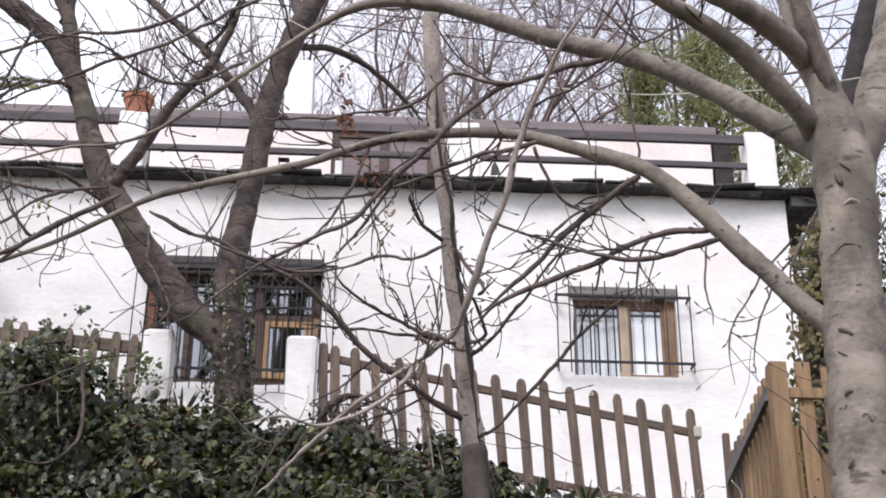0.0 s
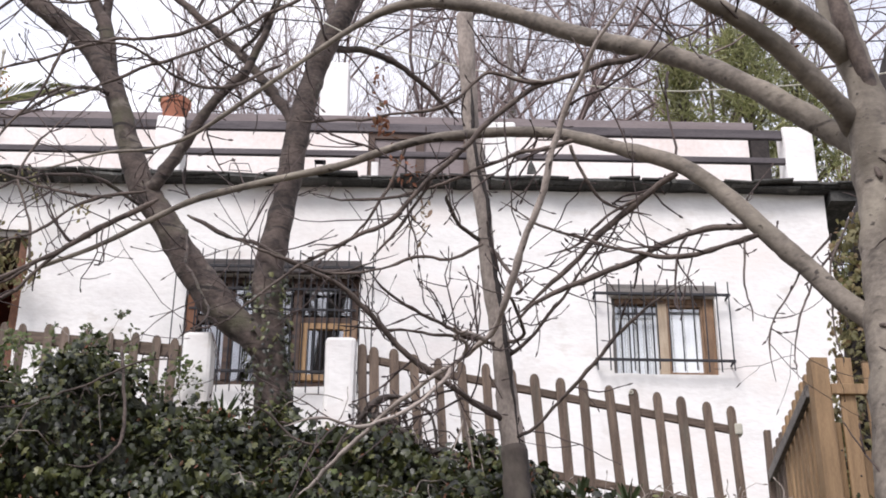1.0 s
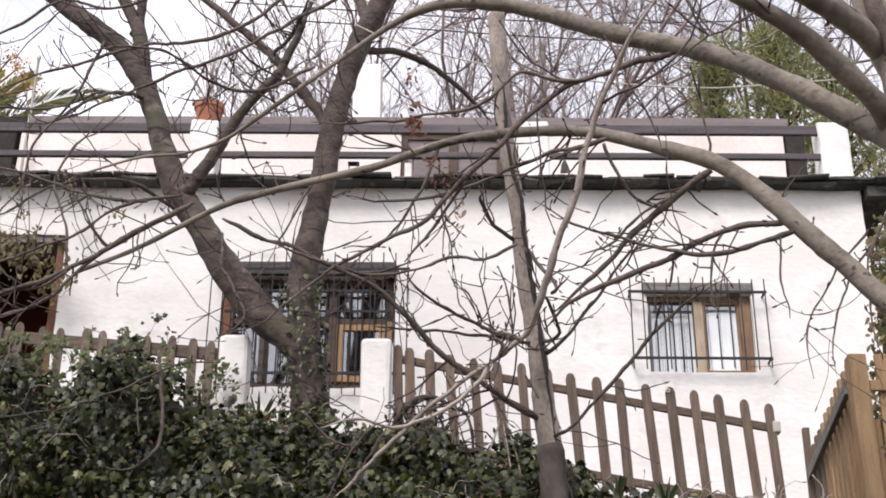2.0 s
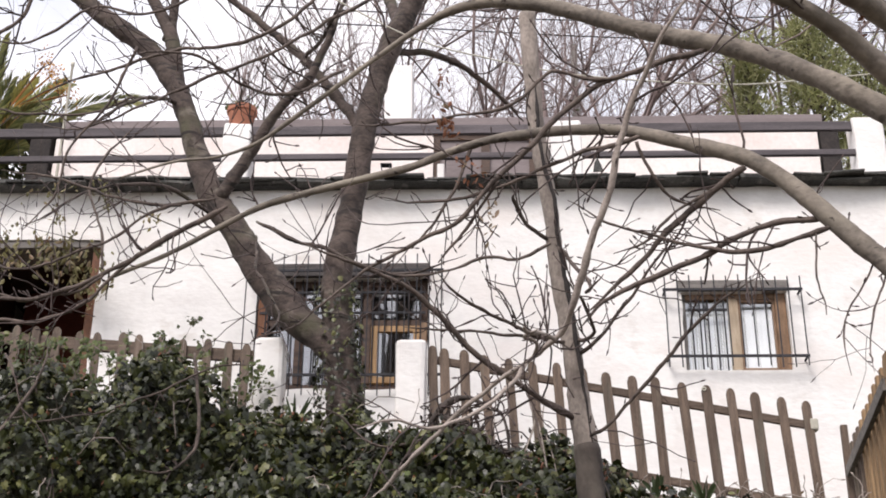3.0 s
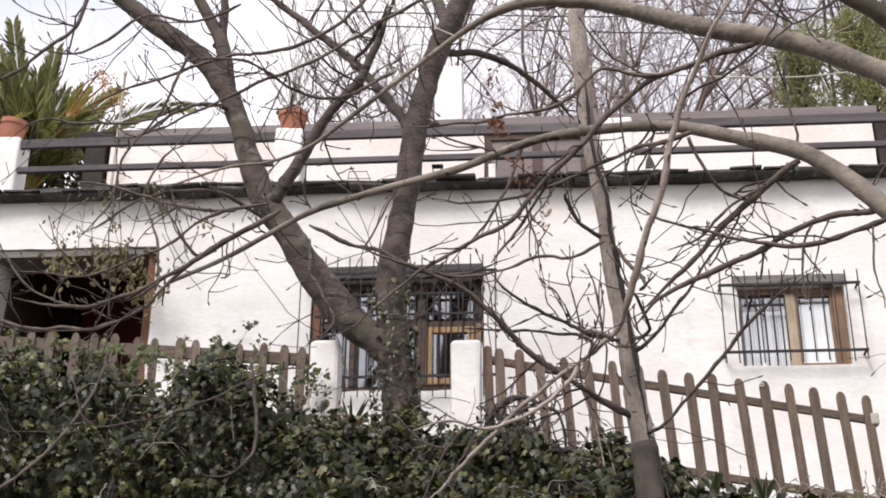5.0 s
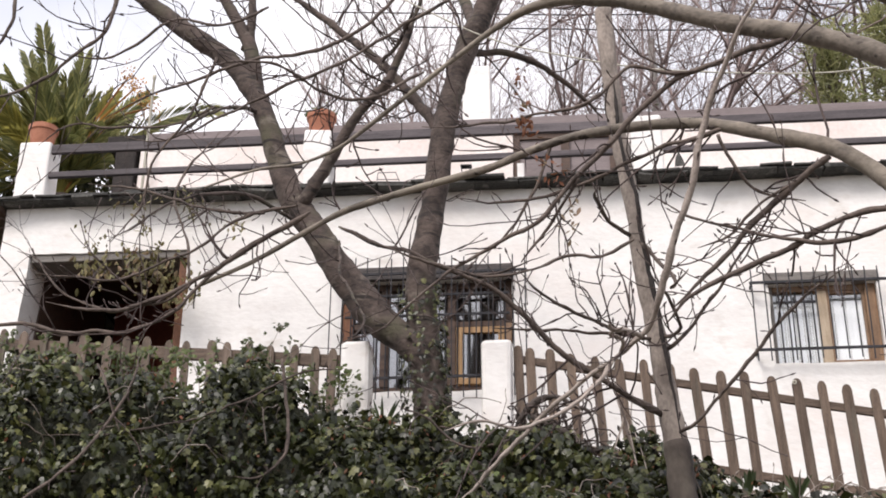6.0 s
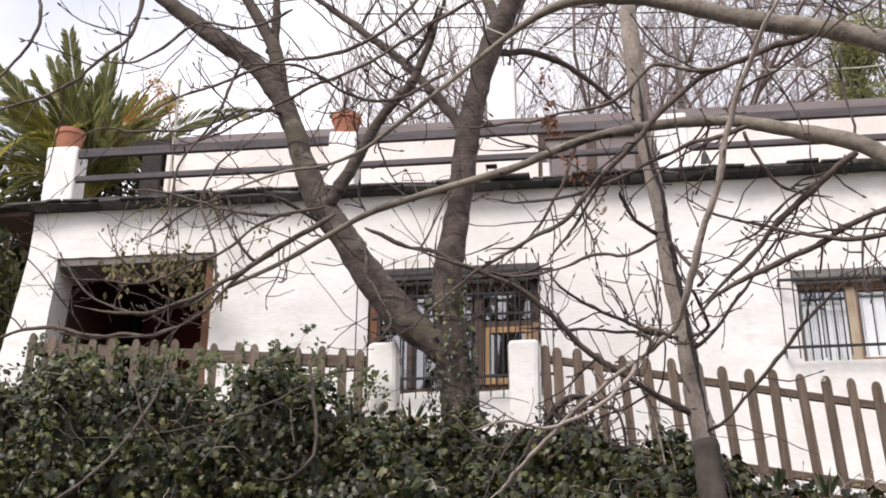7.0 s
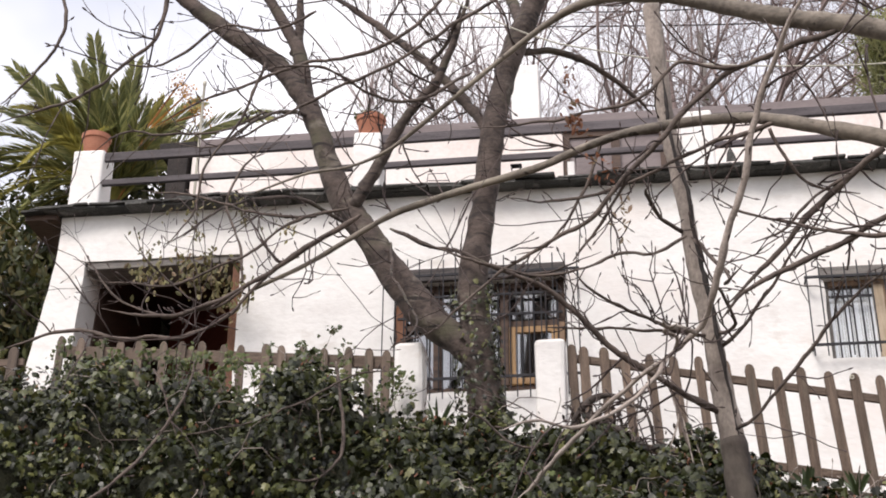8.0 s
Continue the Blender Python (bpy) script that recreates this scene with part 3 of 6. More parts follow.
grille(-2.25, -0.425, 6.27, 7.318, 6.063, 7.476, 17, FY - 0.15, "black wrought-iron bars standing off a wide window")
inner = thing("shutter_grille", (-1.36, FY + 0.05, 6.2), "close black iron bars with scrolls inside a wide window", "window grille")
for i in range(14):
    x = -2.08 + 0.112 * i
    bar(inner, (x, FY + 0.03, 6.22), (x, FY + 0.03, 7.30), 0.008)
for z in (6.95, 7.16):
    part("crossbar", box(-2.14, -0.58, FY + 0.022, FY + 0.038, z, z + 0.022), IRON, inner)

# porch
tagged(mesh_object("porch_jamb", rough(box(-3.80, -3.705, FY + 0.05, FY + 0.16, 4.9, 7.7, 0.006), 0.006, 4), RUST_WOOD), "worn orange-brown wooden post at the porch opening", "door jamb", kind="structure")
tagged(mesh_object("porch_lintel", rough(box(-5.29, -3.705, FY + 0.02, FY + 0.40, 7.66, 7.735, 0.006), 0.004, 4), LINTEL_WOOD), "grey beam over the porch opening", "lintel", kind="structure")

# the roof terrace: pillars, rails, upper wall
def pillar(x0, x1, y0, y1, z0, z1, label):
    bm = rough(box(x0, x1, y0, y1, z0, z1, 0.025), 0.014, 3.1, 2)
    return tagged(mesh_object("pillar", bm, WHITEWASH, False), label, "pillar", "white pillars")


for x0, x1 in ((-5.63, -5.29), (-2.65, -2.36), (0.64, 0.95), (3.64, 3.94)):
    pillar(x0, x1, 12.06, 12.36, 8.362, 9.085, "short whitewashed pillar on the roof edge")


def rail(x0, x1, z0, z1, y, dz=0.0):
    bm = box(x0, x1, y, y + 0.05, z0, z1, 0.006)
    rough(bm, 0.006, 2.0)
    for v in bm.verts:
        v.co.z += dz * (v.co.x - x0) / (x1 - x0)
    return tagged(mesh_object("terrace_rail", bm, RAIL_WOOD), "weathered dark timber rail between white pillars", "railing", "terrace rails")


for x0, x1 in ((-5.30, -2.64), (-2.37, 0.65), (0.94, 3.66)):
    rail(x0, x1, 8.96, 9.06, 12.10)
    rail(x0, x1, 8.668, 8.732, 12.09)

UY = 14.2
up_wall = tagged(mesh_object("wall_upper", wall_sheet(-5.10, 3.86, 8.37, 10.27, UY, UY + 0.3, [(-0.62, 0.58, 8.7, 10.24)], 0.25, 0.008), PLASTER, True), "pinkish white wall of the set-back upper room", "wall", kind="structure")
tagged(mesh_object("upper_fascia", rough(box(-5.05, 3.93, UY - 0.025, UY + 3.2, 10.275, 10.44, 0.01), 0.01, 1.2), FASCIA_WOOD), "weathered timber roof edge of the upper room", "fascia", kind="structure")
tagged(mesh_object("end_beam", rough(box(-5.52, -5.055, UY - 0.03, UY + 3.0, 10.285, 10.42, 0.01), 0.008, 2, 1), BARK_BLACK), "near-black timber beam end beside the upper roof edge", "beam", kind="structure")
# near-black slabs stand in for the shaded recesses at both ends
for x0, x1 in ((-5.40, -5.15), (3.885, 4.10)):
    tagged(mesh_object("end_post", rough(box(x0, x1, UY - 0.02, UY + 0.25, 8.365, 10.27, 0.01), 0.008, 3, 1), BARK_BLACK), "near-black slab for the shaded recess at the end of the upper room", "post", "upper room posts", kind="structure")
vs, fs = [], []
tube_into(vs, fs, np.array([(-4.98, 14.05, 8.365, 0.017), (-4.98, 14.05, 10.2, 0.017), (-4.985, 14.05, 11.13, 0.016), (-4.985, 14.05, 11.14, 0.024), (-4.985, 14.05, 11.19, 0.024)]), 10)
tagged(raw_object("vent_pipe", vs, fs, CABLE), "thin pale vent pipe rising past the upper room", "pipe")
win3 = thing("window_3", (0, UY, 8.7), "dull grey glazed door of the upper room", "window", kind="structure")
frame_set(win3, -0.62, 0.58, 8.7, 10.24, UY + 0.03, 0.08, 0.08, DARK_WOOD)
part("mullion", box(-0.06, 0.04, UY + 0.02, UY + 0.1, 8.78, 10.16), DARK_WOOD, win3)
part("panel", box(-0.54, -0.06, UY + 0.06, UY + 0.08, 8.78, 10.16), FASCIA_WOOD, win3)
part("panel", box(0.04, 0.50, UY + 0.06, UY + 0.08, 8.78, 10.16), FASCIA_WOOD, win3)
tagged(mesh_object("chimney", rough(box(-1.28, -0.93, 15.0, 15.4, 9.9, 11.75, 0.02), 0.012, 3, 2), WHITEWASH), "whitewashed square chimney on the upper roof", "chimney")


def flower_pot(x, y, z, r, h, label):
    bm = bmesh.new()
    prof = [(0.0, 0.0), (0.70, 0.0), (0.73, 0.02), (0.92, 0.72), (1.02, 0.76), (1.05, 0.98), (1.0, 1.0), (0.90, 0.99), (0.86, 0.88), (0.0, 0.86)]
    rings = []
    for pr, ph in prof:
        rings.append([bm.verts.new((x + r * pr * math.cos(a), y + r * pr * math.sin(a), z + h * ph)) for a in np.linspace(0, 2 * math.pi, 24, endpoint=False)] if pr else [bm.verts.new((x, y, z + h * ph))])
    for a, b in zip(rings, rings[1:]):
        for i in range(24):
            p, q = (a[i], a[(i + 1) % 24]) if len(a) > 1 else (a[0], None), (b[i], b[(i + 1) % 24]) if len(b) > 1 else (b[0], None)
            bm.faces.new([v for v in (p[0], p[1], q[1], q[0]) if v])
    root = thing("flower_pot", (x, y, z), label, "flower pot", "pots on the pillars")
    part("pot", bm, TERRACOTTA, root, smooth=True)
    return root


pot1 = flower_pot(-2.50, 12.2, 9.088, 0.150, 0.235, "terracotta pot with a bare twiggy shrub on a white pillar")
pot2 = flower_pot(-5.46, 12.2, 9.088, 0.150, 0.235, "old terracotta pot standing on a white pillar")
vs, fs = [], []
for _ in range(16):
    tube_into(vs, fs, twig_path((-2.5 + RNG.normal(0, 0.03), 12.2 + RNG.normal(0, 0.03), 9.28), (RNG.normal(0, 0.22), RNG.normal(0, 0.2), 1), RNG.uniform(0.5, 1.3), 0.006, 0.02, 0.09), 4)
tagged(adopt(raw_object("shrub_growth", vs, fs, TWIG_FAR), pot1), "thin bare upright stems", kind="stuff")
vs, fs = [], []
for _ in range(70):
    c = np.array((-2.5, 12.2, 9.34)) + RNG.normal(0, 1, 3) * (0.08, 0.08, 0.03)
    leaves_into(vs, fs, c, RNG.normal(0, 1, 3), 0.05, OVAL_OUT, False)
tagged(adopt(raw_object("foliage", vs, fs, SPRIG, False), pot1), "small green leaves", kind="stuff")

# ---- fences ----
def picket_fence(root, x0, x1, n, top0, top1, y, tilt, height, sway=0.01, wide=1.0, mat=None, more=()):
    slope = (top1 - top0) / (x1 - x0)
    for x in [x0 + (x1 - x0) * i / (n - 1) for i in range(n)] + list(more):
        x += rs.uniform(-sway, sway)
        zt = top0 + slope * (x - x0) + rs.uniform(-0.012, 0.012)
        w = rs.uniform(0.032, 0.037) * wide
        bm = bmesh.new()
        pts = [(-w, -height), (w, -height), (w, -0.045), (w * 0.75, -0.016), (0.3 * w, -0.002), (-0.3 * w, -0.002), (-w * 0.75, -0.016), (-w, -0.045)]
        f = bm.faces.new([bm.verts.new((a, 0, b)) for a, b in pts])
        ex = bmesh.ops.extrude_face_region(bm, geom=[f])
        bmesh.ops.translate(bm, verts=[v for v in ex["geom"] if isinstance(v, bmesh.types.BMVert)], vec=(0, 0.022, 0))
        bmesh.ops.transform(bm, matrix=Matrix.Translation((x, y, zt)) @ pose(0, 0, 0, rs.uniform(-1, 1), tilt + rs.uniform(-1.2, 1.2), 0), verts=bm.verts)
        part("picket", bm, mat or FENCE_WOOD, root)


def fence_rail(root, x0, z0, x1, z1, y, h, mat=None):
    bm = box(x0, x1, y, y + 0.035, -h / 2, h / 2, 0.005)
    for v in bm.verts:
        v.co.z += z0 + (z1 - z0) * (v.co.x - x0) / (x1 - x0)
    part("rail", bm, mat or FENCE_RAIL, root)


def ring(root, x, y, z, r, thick):
    """A small bright ring let into a picket."""
    vs, fs = [], []
    a = np.linspace(0, 2 * math.pi, 15)
    tube_into(vs, fs, np.array([(x + r * math.cos(t), y, z + r * math.sin(t), thick) for t in a]), 6)
    tagged(adopt(raw_object("ring", vs, fs, CABLE), root), "small pale ring on one picket")


fence = thing("picket_fence", (1.0, 10.0, 4.5), "brown round-topped picket fence sloping down in front of the white house", "fence", "picket fences")
picket_fence(fence, -0.03, 2.37, 14, 5.70, 5.32, 9.975, -3.2, 0.88, 0.008, more=(-0.185, -0.335, -0.425))
fence_rail(fence, -0.44, 5.672, 2.43, 5.12, 10.0, 0.062)
fence_rail(fence, -0.44, 5.03, 2.43, 4.50, 10.0, 0.062)
ring(fence, 1.622, 9.972, 5.405, 0.013, 0.006)
part("end_block", box(2.385, 2.445, 9.962, 10.045, 5.08, 5.17, 0.012), CABLE, fence, "pale rope binding at the rail end")
fence2 = thing("picket_fence", (-3.2, 10.0, 4.85), "grey-brown picket fence half hidden by ivy", "fence", "picket fences")
picket_fence(fence2, -4.52, -1.84, 17, 6.035, 5.80, 9.975, 0, 1.1, 0.022, wide=0.92, mat=OLD_FENCE)
fence_rail(fence2, -4.56, 5.925, -1.80, 5.695, 10.0, 0.10)
fence_rail(fence2, -4.56, 5.25, -1.80, 5.10, 10.0, 0.06)
fence3 = thing("picket_fence", (-5.4, 10.0, 4.85), "grey-brown picket fence half hidden by ivy", "fence", "picket fences")
picket_fence(fence3, -6.2, -4.98, 7, 6.05, 6.02, 10.1, 0, 1.1, wide=1.1, mat=OLD_FENCE)
fence_rail(fence3, -6.3, 5.9, -4.9, 5.9, 10.125, 0.06)


def gate_pillar(x0, x1, y0, y1, z0, z1, label):
    bm = rough(box(x0, x1, y0, y1, z0, z1, 0.035), 0.010, 4.0, 2)
    return tagged(mesh_object("gate_pillar", bm, WHITEWASH, False), label, "pillar", "white gate pillars")


gate_pillar(-0.70, -0.47, 9.9, 10.13, 4.6, 5.80, "rounded whitewashed pillar at the end of a fence")
gate_pillar(-1.785, -1.555, 9.9, 10.13, 4.6, 5.825, "rounded whitewashed pillar grown with ivy")

# fence towards the road and the wooden gate
fence4 = thing("picket_fence", (2.55, 9.1, 4.2), "brown picket fence running down to the wooden gate", "fence", "picket fences")
for i in range(11):
    y = 8.37 + 0.16 * i
    x = 2.50 + (y - 8.36) * 0.098
    bm = box(x, x + 0.022, y - 0.027, y + 0.027, ground_z(x, y) + 0.04, 4.99 + rs.uniform(-0.012, 0.012), 0.008)
    part("picket", bm, GATE_WOOD if i < 8 else OLD_FENCE, fence4)
lean = pose(2.50, 8.36, 0, 0, 0, -5.6)
part("rail", box(-0.04, -0.004, -0.08, 1.70, 4.745, 4.83, 0.005, lean), LINTEL_WOOD, fence4, "dark weathered rail")
part("rail", box(-0.04, -0.004, -0.08, 1.70, 3.93, 4.01, 0.005, lean), LINTEL_WOOD, fence4, "dark weathered rail")
part("end_post", box(2.635, 2.685, 10.08, 10.13, 4.0, 5.16, 0.006), FENCE_WOOD, fence4)
gate = thing("wooden_gate", (3.0, 8.2, 4.0), "golden-brown wooden gate with a square post", "gate")
part("post", box(2.465, 2.575, 8.15, 8.26, 2.5, 4.965, 0.006), GATE_WOOD, gate)
for x0, x1, zt in ((2.637, 2.737, 4.98), (2.803, 2.888, 4.948), (2.965, 3.055, 4.95), (3.13, 3.22, 4.95)):
    part("board", box(x0, x1, 8.19, 8.215, 2.8, zt, 0.006), GATE_WOOD, gate)
for z in (4.725, 3.75):
    part("rail", box(2.58, 3.3, 8.16, 8.188, z, z + 0.07, 0.005), GATE_WOOD, gate)
for x0, x1, zt in ((2.580, 2.632, 4.56), (2.738, 2.802, 4.38), (2.889, 2.962, 4.40), (3.057, 3.128, 4.41)):
    part("board", box(x0, x1, 8.222, 8.244, 2.8, zt, 0.005), GATE_WOOD, gate)
for x0, z0 in ((2.60, 4.36), (2.70, 4.20), (2.86, 4.12)):
    part("nail_head", box(x0, x0 + 0.012, 8.184, 8.19, z0, z0 + 0.012, 0.003), IRON, gate)

# ---- trees ----
tree_a = start_tree("garden_tree", (-1.1, 9.8, 4.8), "dark bare forked tree with ivy at its foot")
limb(tree_a, "trunk", BARK_DARK, [(-1.04, 9.80, 4.61, 0.072), (-1.06, 9.80, 5.04, 0.080), (-1.10, 9.80, 5.48, 0.093), (-1.22, 9.80, 5.71, 0.109), (-1.39, 9.80, 5.86, 0.121), (-1.55, 9.80, 6.02, 0.130), (-1.70, 9.80, 6.23, 0.127), (-1.83, 9.80, 6.43, 0.120), (-1.99, 9.80, 6.69, 0.108), (-2.19, 9.80, 6.99, 0.111), (-2.34, 9.80, 7.36, 0.093), (-2.48, 9.80, 7.80, 0.088), (-2.59, 9.80, 8.05, 0.087), (-2.83, 9.80, 8.39, 0.084), (-3.15, 9.80, 8.66, 0.081), (-3.51, 9.80, 8.97, 0.073), (-3.88, 9.80, 9.34, 0.066)], 0.8)
limb(tree_a, "trunk", BARK_DARK, [(-1.01, 9.85, 4.37, 0.171), (-1.03, 9.85, 4.75, 0.156), (-1.06, 9.85, 5.23, 0.141), (-1.12, 9.85, 5.69, 0.125), (-1.17, 9.85, 6.26, 0.120), (-1.10, 9.85, 6.75, 0.102), (-1.04, 9.85, 7.26, 0.101), (-1.00, 9.85, 7.61, 0.102), (-0.91, 9.85, 8.08, 0.095), (-0.78, 9.85, 8.53, 0.097), (-0.66, 9.85, 8.82, 0.094), (-0.52, 9.85, 9.24, 0.087)], 0.8)
limb(tree_a, "limb", BARK_DARK, [(-2.56, 9.80, 7.99, 0.070), (-2.65, 9.80, 8.48, 0.059), (-2.79, 9.80, 8.80, 0.051), (-3.01, 9.80, 9.20, 0.043)], 1.0)
limb(tree_a, "limb", BARK_DARK, [(-2.71, 9.80, 8.51, 0.046), (-2.67, 9.80, 8.71, 0.042), (-2.68, 9.80, 9.13, 0.034)], 1.0)
limb(tree_a, "limb", BARK_DARK, [(-2.17, 9.80, 6.98, 0.056), (-2.09, 9.73, 6.98, 0.055), (-1.88, 9.67, 7.33, 0.048), (-1.66, 9.60, 7.71, 0.040), (-1.43, 9.53, 7.93, 0.036), (-1.26, 9.47, 8.33, 0.028), (-1.11, 9.40, 8.79, 0.020)], 1.6)
limb(tree_a, "limb", BARK_DARK, [(-1.03, 9.85, 7.61, 0.053), (-1.10, 9.94, 7.79, 0.045), (-1.31, 10.02, 8.14, 0.042), (-1.58, 10.11, 8.52, 0.038), (-1.91, 10.20, 8.89, 0.034), (-2.31, 10.28, 9.30, 0.030), (-2.66, 10.37, 9.63, 0.027)], 1.6)
limb(tree_a, "limb", BARK_DARK, [(-0.71, 9.85, 8.58, 0.055), (-0.83, 10.11, 9.07, 0.048), (-0.94, 10.37, 9.65, 0.040)], 1.0)
limb(tree_a, "limb", BARK_DARK, [(-0.84, 9.85, 8.40, 0.035), (-0.72, 10.01, 8.50, 0.033), (-0.41, 10.16, 8.56, 0.029), (-0.11, 10.32, 8.48, 0.025), (0.11, 10.47, 8.35, 0.021), (0.33, 10.63, 8.18, 0.015)], 1.5)
limb(tree_a, "limb", BARK_DARK, [(-2.52, 9.80, 7.88, 0.020), (-2.69, 9.45, 7.70, 0.017), (-2.85, 9.11, 7.39, 0.013), (-2.97, 8.76, 6.96, 0.009)], 1.0)
limb(tree_a, "limb", BARK_DARK, [(-1.58, 10.11, 8.52, 0.019), (-1.32, 9.59, 8.41, 0.016), (-1.15, 9.07, 8.37, 0.013)], 1.0)
limb(tree_a, "limb", BARK_DARK, [(-1.82, 9.80, 6.76, 0.017), (-1.53, 9.73, 6.57, 0.017), (-1.25, 9.67, 6.46, 0.015), (-0.98, 9.60, 6.28, 0.013), (-0.63, 9.53, 6.15, 0.011), (-0.37, 9.47, 6.21, 0.009), (-0.16, 9.40, 6.26, 0.007)], 1.0)
limb(tree_a, "limb", BARK_DARK, [(-2.11, 9.80, 6.79, 0.017), (-2.44, 9.49, 6.88, 0.017), (-2.67, 9.18, 6.76, 0.013), (-2.90, 8.86, 6.52, 0.010), (-3.09, 8.55, 6.15, 0.008), (-3.12, 8.24, 5.90, 0.006)], 1.0)
limb(tree_a, "limb", BARK_DARK, [(-1.81, 9.79, 6.63, 0.013), (-1.69, 9.27, 6.08, 0.011), (-1.42, 8.75, 5.48, 0.008), (-1.51, 8.23, 5.06, 0.008)], 1.0)
finish_tree(tree_a, TWIG)
tree_d = start_tree("dark_tree", (3.3, 9.4, 4.3), "dark bare trunk behind the pale road tree")
limb(tree_d, "trunk", BARK_BLACK, [(2.95, 9.40, 3.64, 0.125), (3.02, 9.40, 4.14, 0.116), (3.18, 9.40, 5.22, 0.106), (3.35, 9.40, 6.37, 0.103), (3.54, 9.40, 7.11, 0.106), (3.77, 9.40, 7.91, 0.107), (4.04, 9.40, 8.77, 0.104), (4.23, 9.40, 9.25, 0.096)], 0.2)
finish_tree(tree_d, TWIG)
vs, fs = [], []
for _ in range(1300):
    z = RNG.uniform(3.5, 6.55)
    a = RNG.uniform(math.pi, 2 * math.pi)
    n = np.array((math.cos(a), math.sin(a), 0.2))
    r = 0.11 + RNG.uniform(0, 0.10) * (1 + 0.8 * noise.noise(Vector((z * 2.5, a, 1))))
    c = np.array((np.interp(z, (3.6, 5.2, 6.4, 7.1), (2.95, 3.18, 3.35, 3.54)) - 0.03, 9.40, z)) + n * r
    leaves_into(vs, fs, c, n + RNG.normal(0, 0.6, 3), RNG.uniform(0.03, 0.07), IVY_OUT)
tagged(adopt(raw_object("ivy_cover", vs, fs, OLIVE, False), tree_d[0]), "olive and brown ivy climbing the trunk", kind="stuff")
tree_b = start_tree("young_tree", (0.75, 8.4, 3.1), "slender bare young tree with grey-brown bark")
shoot = start_tree("leaning_shoot", (-1.2, 8.5, 4.0), "long pale bare shoot leaning across the young tree", "shrub")
limb(tree_b, "trunk", BARK_YOUNG, [(0.71, 8.40, 3.00, 0.115), (0.68, 8.40, 3.42, 0.104), (0.66, 8.40, 3.83, 0.096), (0.63, 8.40, 4.11, 0.083), (0.61, 8.40, 4.40, 0.078), (0.57, 8.40, 4.77, 0.068), (0.53, 8.40, 5.16, 0.059), (0.47, 8.40, 5.56, 0.052), (0.44, 8.40, 5.98, 0.051), (0.39, 8.40, 6.42, 0.054), (0.34, 8.40, 6.88, 0.060), (0.32, 8.40, 7.35, 0.061), (0.30, 8.40, 7.71, 0.062)], 0.3)
# not a branch: the dark streak down the trunk, added as a thin black tube
limb(tree_b, "limb", BARK_BLACK, [(0.35, 8.30, 7.03, 0.010), (0.36, 8.30, 6.62, 0.012), (0.40, 8.30, 6.35, 0.011), (0.44, 8.30, 6.20, 0.013), (0.46, 8.30, 5.91, 0.013), (0.49, 8.30, 5.61, 0.015), (0.53, 8.30, 5.42, 0.015), (0.56, 8.30, 5.11, 0.014), (0.61, 8.30, 4.72, 0.012), (0.64, 8.30, 4.41, 0.010)], 0.3)
limb(tree_b, "lower_bark", BARK_WET, [(0.70, 8.38, 3.00, 0.121), (0.68, 8.38, 3.42, 0.109), (0.65, 8.38, 3.82, 0.101), (0.63, 8.38, 4.10, 0.088), (0.62, 8.38, 4.32, 0.084), (0.61, 8.38, 4.42, 0.081)], 0)
limb(tree_b, "limb", BARK_YOUNG, [(0.57, 8.40, 4.58, 0.024), (0.46, 8.30, 4.62, 0.026), (0.33, 8.19, 4.67, 0.021), (0.17, 8.09, 4.74, 0.019), (-0.03, 7.98, 4.83, 0.018), (-0.20, 7.88, 4.99, 0.018), (-0.34, 7.78, 5.10, 0.016), (-0.50, 7.67, 5.20, 0.015), (-0.70, 7.57, 5.25, 0.012), (-0.90, 7.46, 5.29, 0.011), (-1.16, 7.36, 5.36, 0.009)], 1.3)
limb(tree_b, "limb", BARK_YOUNG, [(0.60, 8.40, 4.47, 0.014), (0.66, 8.29, 4.47, 0.013), (0.74, 8.18, 4.49, 0.011), (0.90, 8.07, 4.64, 0.011), (1.09, 7.95, 4.84, 0.011), (1.27, 7.84, 5.02, 0.010), (1.47, 7.73, 5.17, 0.008), (1.66, 7.62, 5.24, 0.007)], 1.0)
limb(tree_b, "limb", BARK_YOUNG, [(0.53, 8.40, 5.12, 0.016), (0.35, 8.24, 5.09, 0.013), (0.15, 8.09, 5.13, 0.011), (-0.04, 7.93, 5.15, 0.011), (-0.22, 7.78, 5.23, 0.010), (-0.32, 7.62, 5.28, 0.008)], 1.5)
limb(tree_b, "limb", BARK_YOUNG, [(0.53, 8.40, 5.16, 0.015), (0.61, 8.24, 5.08, 0.013), (0.66, 8.09, 5.07, 0.011), (0.62, 7.93, 5.12, 0.011), (0.57, 7.78, 5.16, 0.010), (0.48, 7.62, 5.20, 0.008)], 1.5)
limb(tree_b, "limb", BARK_YOUNG, [(0.43, 8.40, 5.86, 0.014), (0.27, 8.23, 5.89, 0.012), (0.19, 8.05, 5.96, 0.012), (0.17, 7.88, 5.93, 0.010)], 1.2)
limb(tree_b, "limb", BARK_YOUNG, [(0.41, 8.29, 5.11, 0.013), (0.07, 8.12, 5.07, 0.010), (-0.25, 7.94, 5.02, 0.008), (-0.51, 7.77, 4.96, 0.007)], 1)
limb(tree_b, "limb", BARK_YOUNG, [(0.46, 8.30, 5.76, 0.012), (0.64, 8.13, 5.44, 0.012), (0.62, 7.95, 5.28, 0.011), (0.71, 7.78, 5.32, 0.008)], 1)
